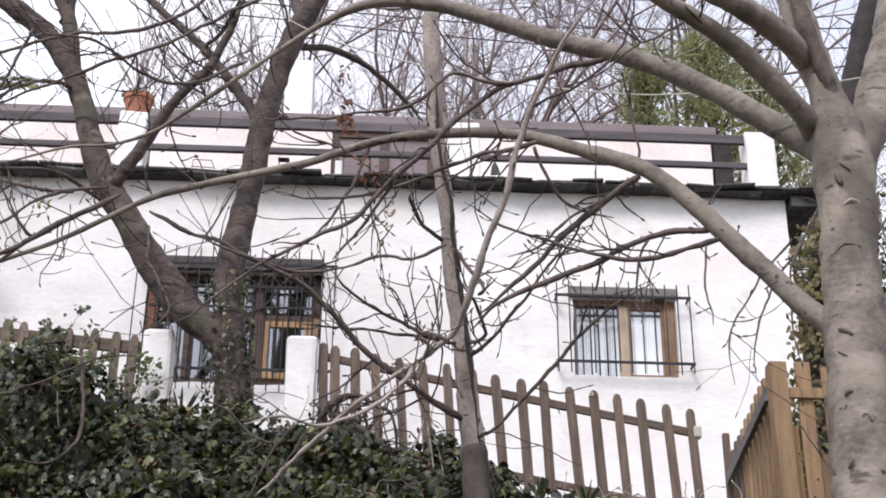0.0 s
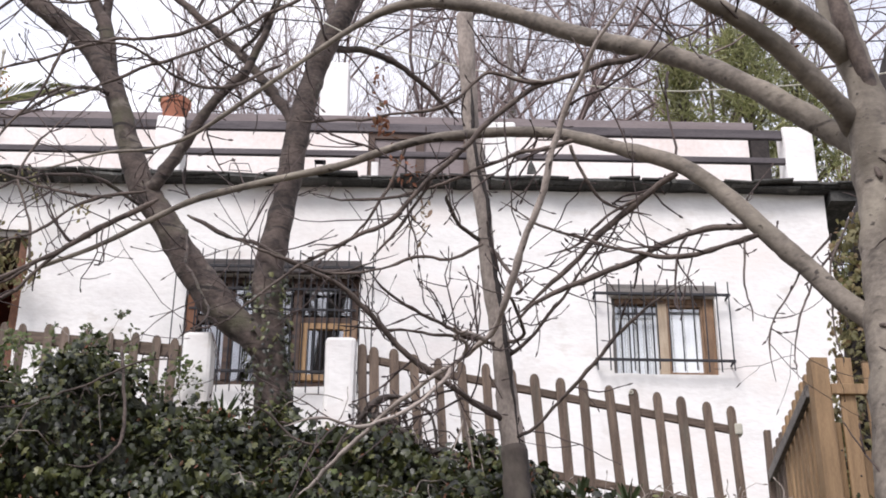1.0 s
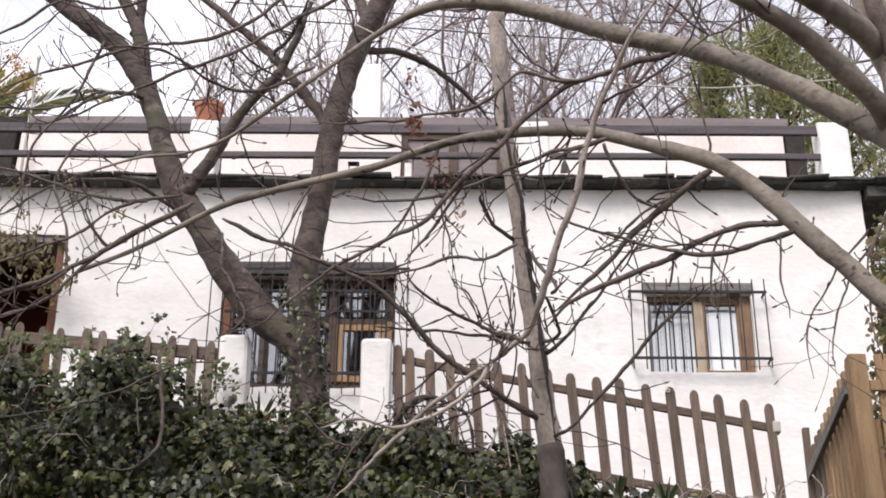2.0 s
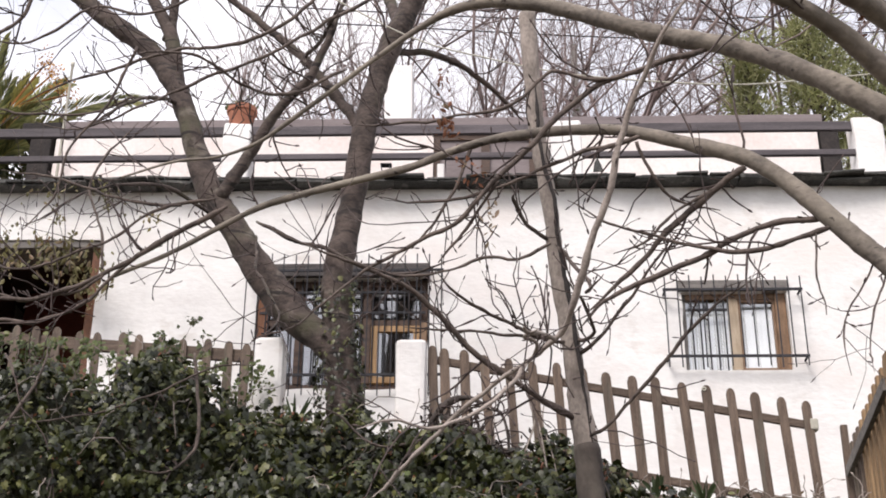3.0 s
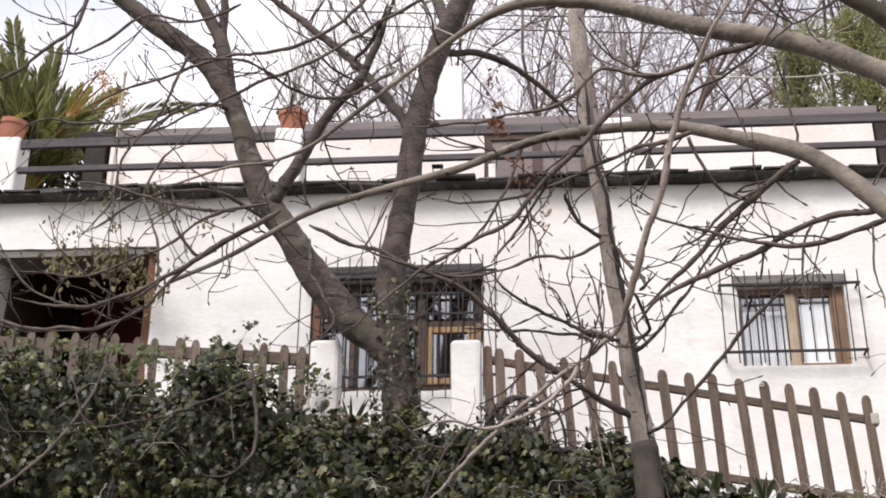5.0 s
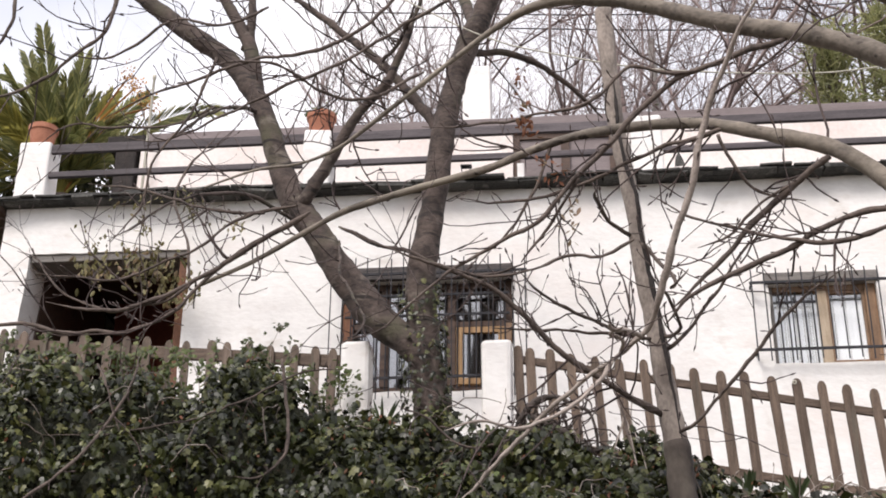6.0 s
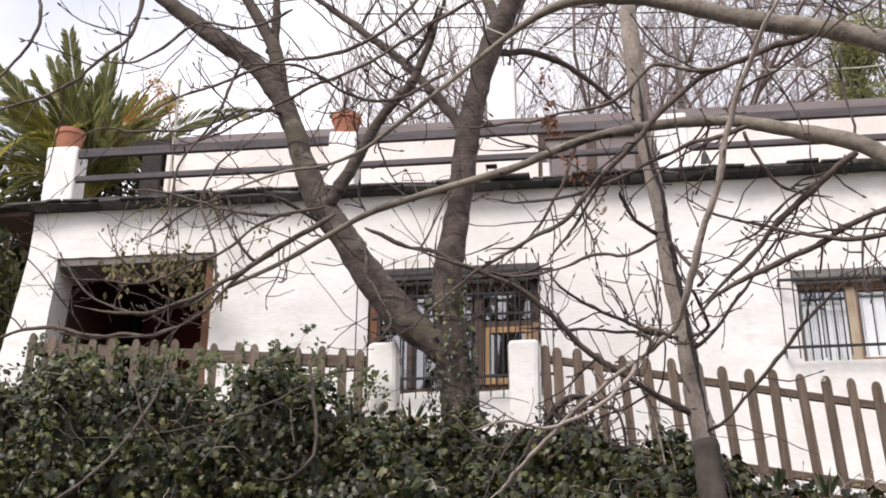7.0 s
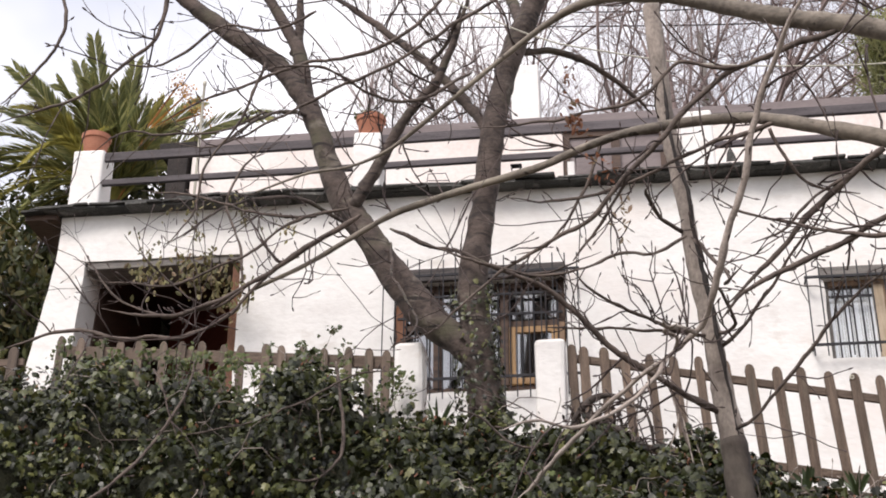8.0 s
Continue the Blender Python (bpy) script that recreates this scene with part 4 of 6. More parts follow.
limb(tree_b, "limb", BARK_YOUNG, [(0.54, 8.40, 5.00, 0.015), (0.72, 8.27, 5.11, 0.012), (0.89, 8.14, 5.30, 0.010), (1.04, 8.01, 5.48, 0.009), (1.19, 7.88, 5.66, 0.007)], 1)
limb(shoot, "stem", BARK_PALE, [(-0.97, 8.55, 3.94, 0.015), (-0.73, 8.39, 4.07, 0.015), (-0.56, 8.23, 4.19, 0.013), (-0.36, 8.07, 4.34, 0.013), (-0.06, 7.91, 4.57, 0.013), (0.23, 7.75, 4.73, 0.014), (0.43, 7.59, 4.85, 0.017), (0.50, 7.43, 4.96, 0.020), (0.57, 7.26, 5.18, 0.019), (0.69, 7.10, 5.47, 0.021), (0.81, 6.94, 5.91, 0.020), (0.93, 6.78, 6.16, 0.019), (1.01, 6.62, 6.28, 0.019), (1.16, 6.46, 6.45, 0.016), (1.23, 6.30, 6.49, 0.015)], 0.4)
limb(shoot, "stem", BARK_PALE, [(0.23, 7.75, 4.73, 0.014), (0.10, 7.59, 4.49, 0.012), (-0.09, 7.43, 4.29, 0.011), (-0.33, 7.28, 4.16, 0.009), (-0.50, 7.12, 4.14, 0.008), (-0.69, 6.97, 4.04, 0.006)], 1.2)
limb(shoot, "stem", BARK_PALE, [(0.39, 7.61, 4.82, 0.016), (0.29, 7.44, 4.78, 0.014), (0.22, 7.26, 4.71, 0.012), (0.20, 7.09, 4.67, 0.011)], 2)
limb(shoot, "stem", BARK_PALE, [(0.27, 7.72, 4.75, 0.013), (0.28, 7.55, 4.76, 0.011), (0.20, 7.38, 4.74, 0.011), (0.28, 7.20, 4.70, 0.008)], 2)
finish_tree(tree_b, TWIG)
finish_tree(shoot, TWIG)
tree_c = start_tree("road_tree", (2.1, 6.6, 1.3), "large bare tree with pale grey bark and long low limbs")
limb(tree_c, "trunk", BARK_GREY, [(2.23, 6.60, 1.38, 0.213), (2.30, 6.60, 2.22, 0.189), (2.35, 6.60, 2.88, 0.185), (2.39, 6.60, 3.39, 0.175), (2.41, 6.60, 3.67, 0.164), (2.43, 6.60, 4.00, 0.159), (2.45, 6.60, 4.33, 0.163), (2.47, 6.60, 4.59, 0.165), (2.49, 6.60, 4.92, 0.156), (2.51, 6.60, 5.19, 0.159), (2.52, 6.60, 5.47, 0.171), (2.51, 6.60, 5.69, 0.149), (2.49, 6.60, 5.91, 0.105), (2.43, 6.60, 6.18, 0.094), (2.38, 6.60, 6.45, 0.098), (2.35, 6.60, 6.81, 0.092)], 0.15)
limb(tree_c, "limb", BARK_GREY, [(2.56, 6.60, 5.47, 0.124), (2.72, 6.69, 5.79, 0.118), (2.88, 6.78, 6.16, 0.125), (3.03, 6.86, 6.54, 0.129), (3.21, 6.95, 7.08, 0.124)], 0.1)
limb(tree_c, "limb", BARK_BRANCH, [(2.53, 6.60, 5.62, 0.079), (2.52, 6.55, 5.81, 0.053), (2.44, 6.50, 6.07, 0.048), (2.36, 6.45, 6.30, 0.048), (2.29, 6.40, 6.62, 0.044)], 0.2)
limb(tree_c, "limb", BARK_GREY, [(2.55, 6.60, 5.47, 0.091), (2.46, 6.69, 5.62, 0.080), (2.31, 6.78, 5.79, 0.070), (2.03, 6.87, 6.06, 0.067), (1.73, 6.96, 6.30, 0.064), (1.42, 7.04, 6.48, 0.058), (1.09, 7.13, 6.62, 0.056), (0.75, 7.22, 6.80, 0.052), (0.40, 7.31, 6.98, 0.047), (0.04, 7.40, 7.08, 0.041), (-0.18, 7.49, 7.10, 0.033), (-0.40, 7.58, 7.04, 0.022), (-0.69, 7.67, 6.87, 0.017), (-1.04, 7.76, 6.63, 0.017), (-1.29, 7.84, 6.47, 0.016), (-1.51, 7.93, 6.36, 0.013), (-1.78, 8.02, 6.31, 0.010), (-2.09, 8.11, 6.33, 0.009), (-2.47, 8.20, 6.26, 0.007)], 0.7)
limb(tree_c, "limb", BARK_GREY, [(2.45, 6.60, 4.46, 0.086), (2.34, 6.68, 4.59, 0.065), (2.20, 6.76, 4.78, 0.056), (2.09, 6.84, 4.97, 0.055), (1.88, 6.92, 5.26, 0.055), (1.69, 6.99, 5.52, 0.050), (1.48, 7.07, 5.72, 0.047), (1.23, 7.15, 5.85, 0.044), (0.98, 7.23, 5.97, 0.039), (0.75, 7.31, 6.06, 0.035), (0.41, 7.39, 6.10, 0.032), (0.06, 7.47, 6.10, 0.028), (-0.21, 7.55, 6.06, 0.025), (-0.49, 7.63, 5.99, 0.025), (-0.85, 7.71, 5.94, 0.022), (-1.20, 7.78, 5.88, 0.022), (-1.45, 7.86, 5.84, 0.021), (-1.73, 7.94, 5.73, 0.018), (-2.05, 8.02, 5.59, 0.015), (-2.40, 8.10, 5.48, 0.014)], 0.8)
limb(tree_c, "limb", BARK_GREY, [(-1.66, 7.91, 5.88, 0.020), (-1.96, 7.95, 5.72, 0.019), (-2.26, 7.99, 5.55, 0.016), (-2.49, 8.04, 5.44, 0.014), (-2.80, 8.08, 5.34, 0.013), (-3.12, 8.12, 5.33, 0.012), (-3.46, 8.17, 5.43, 0.009)], 1.5)
limb(tree_c, "limb", BARK_GREY, [(-2.26, 7.99, 5.55, 0.013), (-2.41, 8.03, 5.41, 0.011), (-2.56, 8.06, 5.27, 0.010), (-2.83, 8.09, 5.16, 0.011), (-3.10, 8.12, 5.18, 0.013), (-3.35, 8.16, 5.20, 0.013), (-3.57, 8.19, 5.28, 0.013), (-3.78, 8.22, 5.29, 0.013), (-4.17, 8.25, 5.19, 0.012)], 1.2)
limb(tree_c, "limb", BARK_GREY, [(-2.45, 8.03, 5.44, 0.011), (-2.65, 8.08, 5.35, 0.010), (-2.85, 8.12, 5.36, 0.010), (-3.02, 8.16, 5.34, 0.009), (-3.36, 8.21, 5.50, 0.007), (-3.61, 8.25, 5.79, 0.008), (-3.76, 8.29, 5.87, 0.006)], 1)
limb(tree_c, "limb", BARK_GREY, [(2.45, 6.71, 5.72, 0.080), (2.31, 6.53, 5.77, 0.063), (2.05, 6.35, 5.92, 0.060), (1.77, 6.17, 6.04, 0.050), (1.43, 5.99, 6.12, 0.041), (1.22, 5.81, 6.12, 0.034)], 0.6)
limb(tree_c, "limb", BARK_GREY, [(2.43, 6.60, 6.14, 0.068), (2.19, 6.40, 6.22, 0.073), (1.95, 6.20, 6.22, 0.065), (1.68, 6.00, 6.21, 0.057)], 0.3)
limb(tree_c, "limb", BARK_GREY, [(1.85, 6.92, 5.26, 0.023), (1.83, 6.97, 5.27, 0.020), (1.61, 7.03, 5.27, 0.018), (1.36, 7.08, 5.19, 0.016), (1.24, 7.14, 5.12, 0.016), (0.92, 7.19, 5.01, 0.015), (0.66, 7.25, 4.89, 0.014), (0.51, 7.31, 4.75, 0.012)], 1.2)
limb(tree_c, "limb", BARK_GREY, [(1.90, 6.90, 5.19, 0.016), (1.70, 6.97, 5.14, 0.015), (1.51, 7.03, 5.11, 0.014), (1.26, 7.10, 5.14, 0.011), (0.98, 7.16, 5.25, 0.009), (0.73, 7.23, 5.37, 0.008), (0.47, 7.29, 5.56, 0.007)], 1)
limb(tree_c, "limb", BARK_GREY, [(1.49, 7.06, 5.65, 0.022), (1.32, 7.14, 5.56, 0.019), (1.16, 7.22, 5.43, 0.018), (0.93, 7.30, 5.22, 0.015), (0.74, 7.37, 5.05, 0.013), (0.58, 7.45, 4.91, 0.010)], 1.2)
limb(tree_c, "limb", BARK_GREY, [(0.95, 7.24, 5.98, 0.019), (0.74, 7.28, 5.93, 0.015), (0.58, 7.32, 5.91, 0.012), (0.34, 7.35, 5.82, 0.011), (0.07, 7.39, 5.71, 0.011), (-0.13, 7.43, 5.67, 0.009), (-0.40, 7.47, 5.66, 0.008), (-0.68, 7.50, 5.71, 0.007)], 1)
limb(tree_c, "limb", BARK_GREY, [(1.45, 7.04, 6.51, 0.025), (1.21, 7.09, 6.44, 0.022), (0.91, 7.13, 6.37, 0.019), (0.67, 7.17, 6.28, 0.016), (0.40, 7.22, 6.06, 0.016), (0.20, 7.26, 5.84, 0.016), (0.00, 7.30, 5.66, 0.016), (-0.19, 7.35, 5.45, 0.014), (-0.39, 7.39, 5.36, 0.012), (-0.58, 7.43, 5.26, 0.010), (-0.84, 7.48, 5.12, 0.009), (-1.12, 7.52, 4.88, 0.009), (-1.38, 7.56, 4.80, 0.008)], 1)
limb(tree_c, "limb", BARK_GREY, [(0.07, 7.29, 5.70, 0.012), (-0.03, 7.38, 5.59, 0.010), (-0.13, 7.47, 5.48, 0.009), (-0.29, 7.55, 5.29, 0.008)], 1)
limb(tree_c, "limb", BARK_GREY, [(0.84, 7.14, 6.35, 0.012), (0.67, 7.14, 6.30, 0.012), (0.39, 7.14, 6.37, 0.011), (0.19, 7.14, 6.16, 0.011), (-0.01, 7.14, 6.09, 0.011), (-0.28, 7.14, 6.04, 0.009), (-0.61, 7.14, 6.01, 0.008), (-0.85, 7.14, 6.02, 0.007)], 0.6)
limb(tree_c, "limb", BARK_GREY, [(-0.91, 7.72, 6.79, 0.013), (-1.27, 7.56, 6.50, 0.011), (-1.52, 7.41, 6.47, 0.010), (-1.75, 7.25, 6.56, 0.008), (-1.99, 7.09, 6.52, 0.008), (-2.27, 6.94, 6.34, 0.006)], 1)
limb(tree_c, "limb", BARK_GREY, [(-1.01, 7.20, 7.06, 0.014), (-1.28, 7.22, 6.78, 0.012), (-1.60, 7.23, 6.65, 0.011), (-1.95, 7.25, 6.62, 0.011), (-2.27, 7.27, 6.53, 0.010), (-2.58, 7.28, 6.43, 0.008), (-2.89, 7.30, 6.28, 0.007)], 1)
limb(tree_c, "limb", BARK_GREY, [(-2.86, 7.20, 7.27, 0.016), (-2.91, 7.22, 6.93, 0.013), (-3.09, 7.24, 6.74, 0.011), (-3.34, 7.26, 6.55, 0.011), (-3.60, 7.28, 6.46, 0.010), (-3.94, 7.30, 6.39, 0.009)], 1.2)
limb(tree_c, "limb", BARK_GREY, [(-3.61, 7.20, 7.34, 0.013), (-3.55, 7.22, 7.08, 0.012), (-3.63, 7.25, 6.88, 0.010), (-3.82, 7.28, 6.65, 0.009), (-3.96, 7.30, 6.52, 0.009)], 0.6)
limb(tree_c, "limb", BARK_GREY, [(-2.12, 7.03, 6.51, 0.010), (-2.28, 7.09, 6.12, 0.009), (-2.49, 7.16, 5.85, 0.008), (-2.56, 7.22, 5.58, 0.007), (-2.74, 7.29, 5.39, 0.007)], 1)
limb(tree_c, "limb", BARK_GREY, [(2.28, 6.90, 5.18, 0.007), (2.08, 6.88, 4.92, 0.006), (1.92, 6.85, 4.68, 0.005), (1.86, 6.83, 4.50, 0.005), (1.86, 6.80, 4.27, 0.003)], 0.8)
limb(tree_c, "limb", BARK_GREY, [(2.31, 6.90, 5.13, 0.007), (2.08, 6.81, 4.77, 0.006), (1.97, 6.73, 4.50, 0.005), (1.93, 6.64, 4.21, 0.003)], 0.6)
limb(tree_c, "limb", BARK_GREY, [(1.81, 6.93, 5.18, 0.007), (1.77, 6.87, 4.89, 0.006), (1.78, 6.80, 4.61, 0.005)], 0.5)
limb(tree_c, "limb", BARK_GREY, [(2.39, 6.90, 5.27, 0.007), (2.24, 6.81, 4.98, 0.006), (2.18, 6.73, 4.60, 0.005), (2.18, 6.64, 4.28, 0.003)], 0.5)
limb(tree_c, "limb", BARK_GREY, [(-1.74, 7.91, 5.93, 0.013), (-2.12, 7.96, 5.89, 0.010), (-2.43, 8.00, 5.69, 0.010), (-2.62, 8.04, 5.64, 0.009), (-2.97, 8.09, 5.53, 0.009), (-3.39, 8.13, 5.60, 0.007), (-3.61, 8.17, 5.67, 0.006)], 1.2)
limb(tree_c, "limb", BARK_GREY, [(-2.46, 8.03, 5.49, 0.010), (-2.51, 8.09, 5.78, 0.009), (-2.66, 8.16, 6.16, 0.008), (-2.58, 8.22, 6.46, 0.008), (-2.41, 8.29, 6.76, 0.006)], 1)
limb(tree_c, "limb", BARK_GREY, [(-0.69, 7.20, 6.98, 0.014), (-0.98, 7.22, 6.82, 0.012), (-1.34, 7.23, 6.58, 0.011), (-1.73, 7.25, 6.42, 0.010), (-2.12, 7.27, 6.23, 0.008), (-2.48, 7.28, 6.08, 0.007), (-2.78, 7.30, 6.16, 0.006)], 1)
limb(tree_c, "limb", BARK_GREY, [(-1.86, 7.20, 7.00, 0.011), (-2.15, 7.22, 6.88, 0.010), (-2.46, 7.24, 6.97, 0.009), (-2.72, 7.26, 6.81, 0.009), (-2.98, 7.28, 6.71, 0.007), (-3.23, 7.30, 6.79, 0.006)], 1)
limb(tree_c, "limb", BARK_GREY, [(-2.16, 7.27, 6.30, 0.008), (-2.43, 7.33, 6.23, 0.008), (-2.82, 7.40, 6.26, 0.008), (-3.16, 7.46, 6.34, 0.007), (-3.40, 7.53, 6.25, 0.006)], 0.8)
limb(tree_c, "limb", BARK_GREY, [(0.37, 7.30, 5.29, 0.010), (0.17, 7.32, 5.19, 0.009), (-0.02, 7.34, 5.22, 0.009), (-0.25, 7.36, 5.14, 0.008), (-0.48, 7.38, 5.12, 0.008), (-0.75, 7.40, 5.21, 0.006)], 1)
limb(tree_c, "limb", BARK_GREY, [(-0.09, 7.51, 6.07, 0.011), (-0.19, 7.58, 5.83, 0.010), (-0.33, 7.64, 5.59, 0.009), (-0.47, 7.71, 5.47, 0.008), (-0.65, 7.77, 5.46, 0.007)], 1)
limb(tree_c, "limb", BARK_GREY, [(1.47, 7.07, 5.63, 0.011), (1.31, 7.14, 5.56, 0.010), (1.08, 7.20, 5.41, 0.009), (0.95, 7.27, 5.30, 0.008), (0.73, 7.33, 5.23, 0.006)], 1)
limb(tree_c, "limb", BARK_GREY, [(0.89, 7.25, 5.94, 0.011), (1.02, 7.34, 5.68, 0.009), (1.19, 7.43, 5.61, 0.008), (1.40, 7.51, 5.61, 0.007)], 1)
limb(tree_c, "limb", BARK_GREY, [(-1.97, 7.94, 5.90, 0.012), (-2.33, 8.00, 5.97, 0.010), (-2.63, 8.07, 6.11, 0.009), (-2.94, 8.13, 6.24, 0.008), (-3.29, 8.20, 6.32, 0.006)], 1.5)


def on_trunk(x, z, r):
    """A point of the road tree's front face, at its place along the trunk."""
    zs = (3.39, 4.0, 4.59, 5.19, 5.47)
    xc, rad = np.interp(z, zs, (2.39, 2.43, 2.47, 2.51, 2.52)), np.interp(z, zs, (0.175, 0.159, 0.165, 0.159, 0.171)) - 0.004
    dx = min(max(x - xc, -0.9 * rad), 0.9 * rad)
    return xc + dx, 6.60 - math.sqrt(rad * rad - dx * dx), z, r


# knots and creases; the thin BARK_DARK arcs are shading lines laid on in colour
for mat, pts in ((BARK_BRANCH, [(2.425, 5.37, 0.008), (2.435, 5.335, 0.017), (2.445, 5.295, 0.010)]),
                 (BARK_BRANCH, [(2.40, 5.47, 0.003), (2.46, 5.41, 0.005), (2.50, 5.37, 0.003)]),
                 (BARK_PALE, [(2.44, 5.165, 0.005), (2.48, 5.20, 0.009), (2.54, 5.175, 0.006)]),
                 (BARK_DARK, [(2.43, 5.15, 0.003), (2.48, 5.185, 0.005), (2.55, 5.155, 0.003)]),
                 (BARK_DARK, [(2.345, 4.87, 0.003), (2.42, 4.94, 0.005), (2.50, 4.915, 0.003)]),
                 (BARK_BRANCH, [(2.34, 4.465, 0.006), (2.36, 4.455, 0.013), (2.395, 4.42, 0.007)]),
                 (BARK_DARK, [(2.31, 4.38, 0.003), (2.33, 4.34, 0.005), (2.37, 4.30, 0.003)]),
                 (BARK_BRANCH, [(2.33, 4.10, 0.006), (2.345, 4.12, 0.013), (2.365, 4.112, 0.006)]),
                 (BARK_BRANCH, [(2.30, 3.72, 0.005), (2.31, 3.745, 0.010), (2.325, 3.765, 0.005)])):
    limb(tree_c, "knot", mat, [on_trunk(*q) for q in pts], 0)
finish_tree(tree_c, TWIG)
vine = start_tree("bare_vine", (-2.4, 8.8, 4.6), "pale bare climbing stems hanging over the ivy", "vine")
limb(vine, "stem", BARK_BRANCH, [(-2.01, 8.90, 5.27, 0.012), (-1.96, 8.84, 5.00, 0.012), (-1.91, 8.78, 4.61, 0.011), (-1.96, 8.72, 4.46, 0.009), (-2.07, 8.66, 4.35, 0.008), (-2.26, 8.60, 4.34, 0.007)], 0.5)
limb(vine, "stem", BARK_BRANCH, [(-2.96, 8.70, 5.24, 0.008), (-2.95, 8.60, 4.99, 0.009), (-3.03, 8.50, 4.74, 0.010), (-3.19, 8.40, 4.42, 0.011), (-3.39, 8.30, 4.19, 0.011), (-3.59, 8.20, 3.97, 0.011)], 0.5)
limb(vine, "stem", BARK_BRANCH, [(-3.24, 8.70, 5.19, 0.007), (-3.12, 8.60, 4.96, 0.006), (-2.97, 8.50, 4.62, 0.006)], 0.2)
limb(vine, "stem", BARK_BRANCH, [(-1.57, 8.80, 5.15, 0.007), (-1.88, 8.76, 5.10, 0.007), (-2.17, 8.72, 4.92, 0.007), (-2.58, 8.68, 4.76, 0.006), (-3.07, 8.64, 4.67, 0.006), (-3.52, 8.60, 4.65, 0.005)], 0.3)
limb(vine, "stem", BARK_BRANCH, [(-0.44, 8.90, 4.65, 0.009), (-0.63, 8.85, 4.58, 0.009), (-0.81, 8.80, 4.61, 0.008), (-0.99, 8.75, 4.76, 0.007), (-1.17, 8.70, 4.83, 0.006)], 0.8)
limb(vine, "stem", BARK_BRANCH, [(0.18, 8.90, 5.17, 0.008), (0.28, 8.83, 4.89, 0.008), (0.33, 8.77, 4.63, 0.007), (0.37, 8.70, 4.46, 0.006)], 0.6)
finish_tree(vine, TWIG)

# ---- ivy on the bank ----
IVY_TOP = [(-7.5, 5.1), (-5.2, 5.15), (-4.7, 5.38), (-4.2, 5.60), (-3.4, 5.44), (-2.5, 5.33), (-2.1, 5.34), (-1.78, 5.20), (-1.4, 5.06), (-0.8, 4.95), (-0.35, 4.86), (0.4, 4.80), (0.75, 4.62), (1.0, 4.40), (1.3, 4.30), (2.4, 4.2), (4.0, 4.15)]


def ivy_point(x, u):
    """The skin of the ivy: u runs from its top down to the foot."""
    ztop = np.interp(x, [p[0] for p in IVY_TOP], [p[1] for p in IVY_TOP])
    slope = min(1.0, max(0.0, (x + 2.0) / 0.9))
    y = 9.62 - (1 - slope) * 0.98 * math.sin(2.3 * min(u, 1.0)) - slope * 1.75 * u ** 1.15
    z = ztop - (ztop - 3.72) * u
    b = 0.28 * noise.noise(Vector((x * 1.9, u * 4.0, 2))) + 0.18 * noise.noise(Vector((x * 4.5, u * 8, 7)))
    return np.array((x, y - b, z + 0.7 * b))


ivy = thing("ivy", (-2, 8.8, 4.4), "dense dark green ivy covering the bank and fence", "ivy")
# a dark sheet behind the leaves gives the shade seen through their gaps
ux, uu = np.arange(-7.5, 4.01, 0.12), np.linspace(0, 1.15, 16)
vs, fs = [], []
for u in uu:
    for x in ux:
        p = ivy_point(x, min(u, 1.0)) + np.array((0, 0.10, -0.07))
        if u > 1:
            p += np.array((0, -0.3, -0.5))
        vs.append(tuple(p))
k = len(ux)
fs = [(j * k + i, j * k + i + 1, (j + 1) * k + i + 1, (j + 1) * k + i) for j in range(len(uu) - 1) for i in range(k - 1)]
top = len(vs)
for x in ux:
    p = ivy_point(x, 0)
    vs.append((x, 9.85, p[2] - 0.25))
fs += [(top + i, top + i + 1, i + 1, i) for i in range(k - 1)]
tagged(adopt(raw_object("stem_tangle", vs, fs, UNDERSTORY), ivy), "near-black sheet under the leaves, with the shade among the stems in its colour", kind="stuff")
vs, fs = [], []
for _ in range(34000):
    x, u = RNG.uniform(-6.6, 3.2), RNG.uniform(0, 1) ** 1.1
    p = ivy_point(x, u)
    q = ivy_point(x + 0.05, u) - p
    r = ivy_point(x, u + 0.03) - p
    n = np.cross(r, q)
    n = n / (np.linalg.norm(n) + 1e-9) * (1 if n[1] < 0 else -1)
    thin = 0.45 if x > 0.9 else 1.0
    hollow = noise.noise(Vector((x * 2.3, u * 5.5, 11))) + 0.6 * noise.noise(Vector((x * 6.0, u * 13.0, 4)))
    if RNG.uniform() > thin * (0.18 if hollow < -0.22 else 1.0):
        continue
    p = p + n * RNG.uniform(-0.11, 0.09) + RNG.normal(0, 0.015, 3)
    leaves_into(vs, fs, p, n + RNG.normal(0, 0.75, 3) + np.array((0, -0.1, 0.3)), RNG.uniform(0.028, 0.075), IVY_OUT)
for _ in range(700):
    z = 4.9 + RNG.uniform(0, 1) ** 1.6 * 1.25
    a = RNG.uniform(math.pi, 2 * math.pi)
    cx = -1.09 - 0.07 * (z - 5.1)
    if RNG.uniform() < 0.5:
        a = RNG.choice((math.pi * 1.08, math.pi * 1.85)) + RNG.normal(0, 0.2)
    n = np.array((math.cos(a), math.sin(a), 0.3))
    leaves_into(vs, fs, np.array((cx, 9.83, z)) + n * (0.15 + RNG.uniform(0, 0.05)), n + RNG.normal(0, 0.4, 3), RNG.uniform(0.022, 0.048), IVY_OUT)
tagged(adopt(raw_object("foliage", vs, fs, IVY, False), ivy), "glossy dark lobed ivy leaves", kind="stuff")

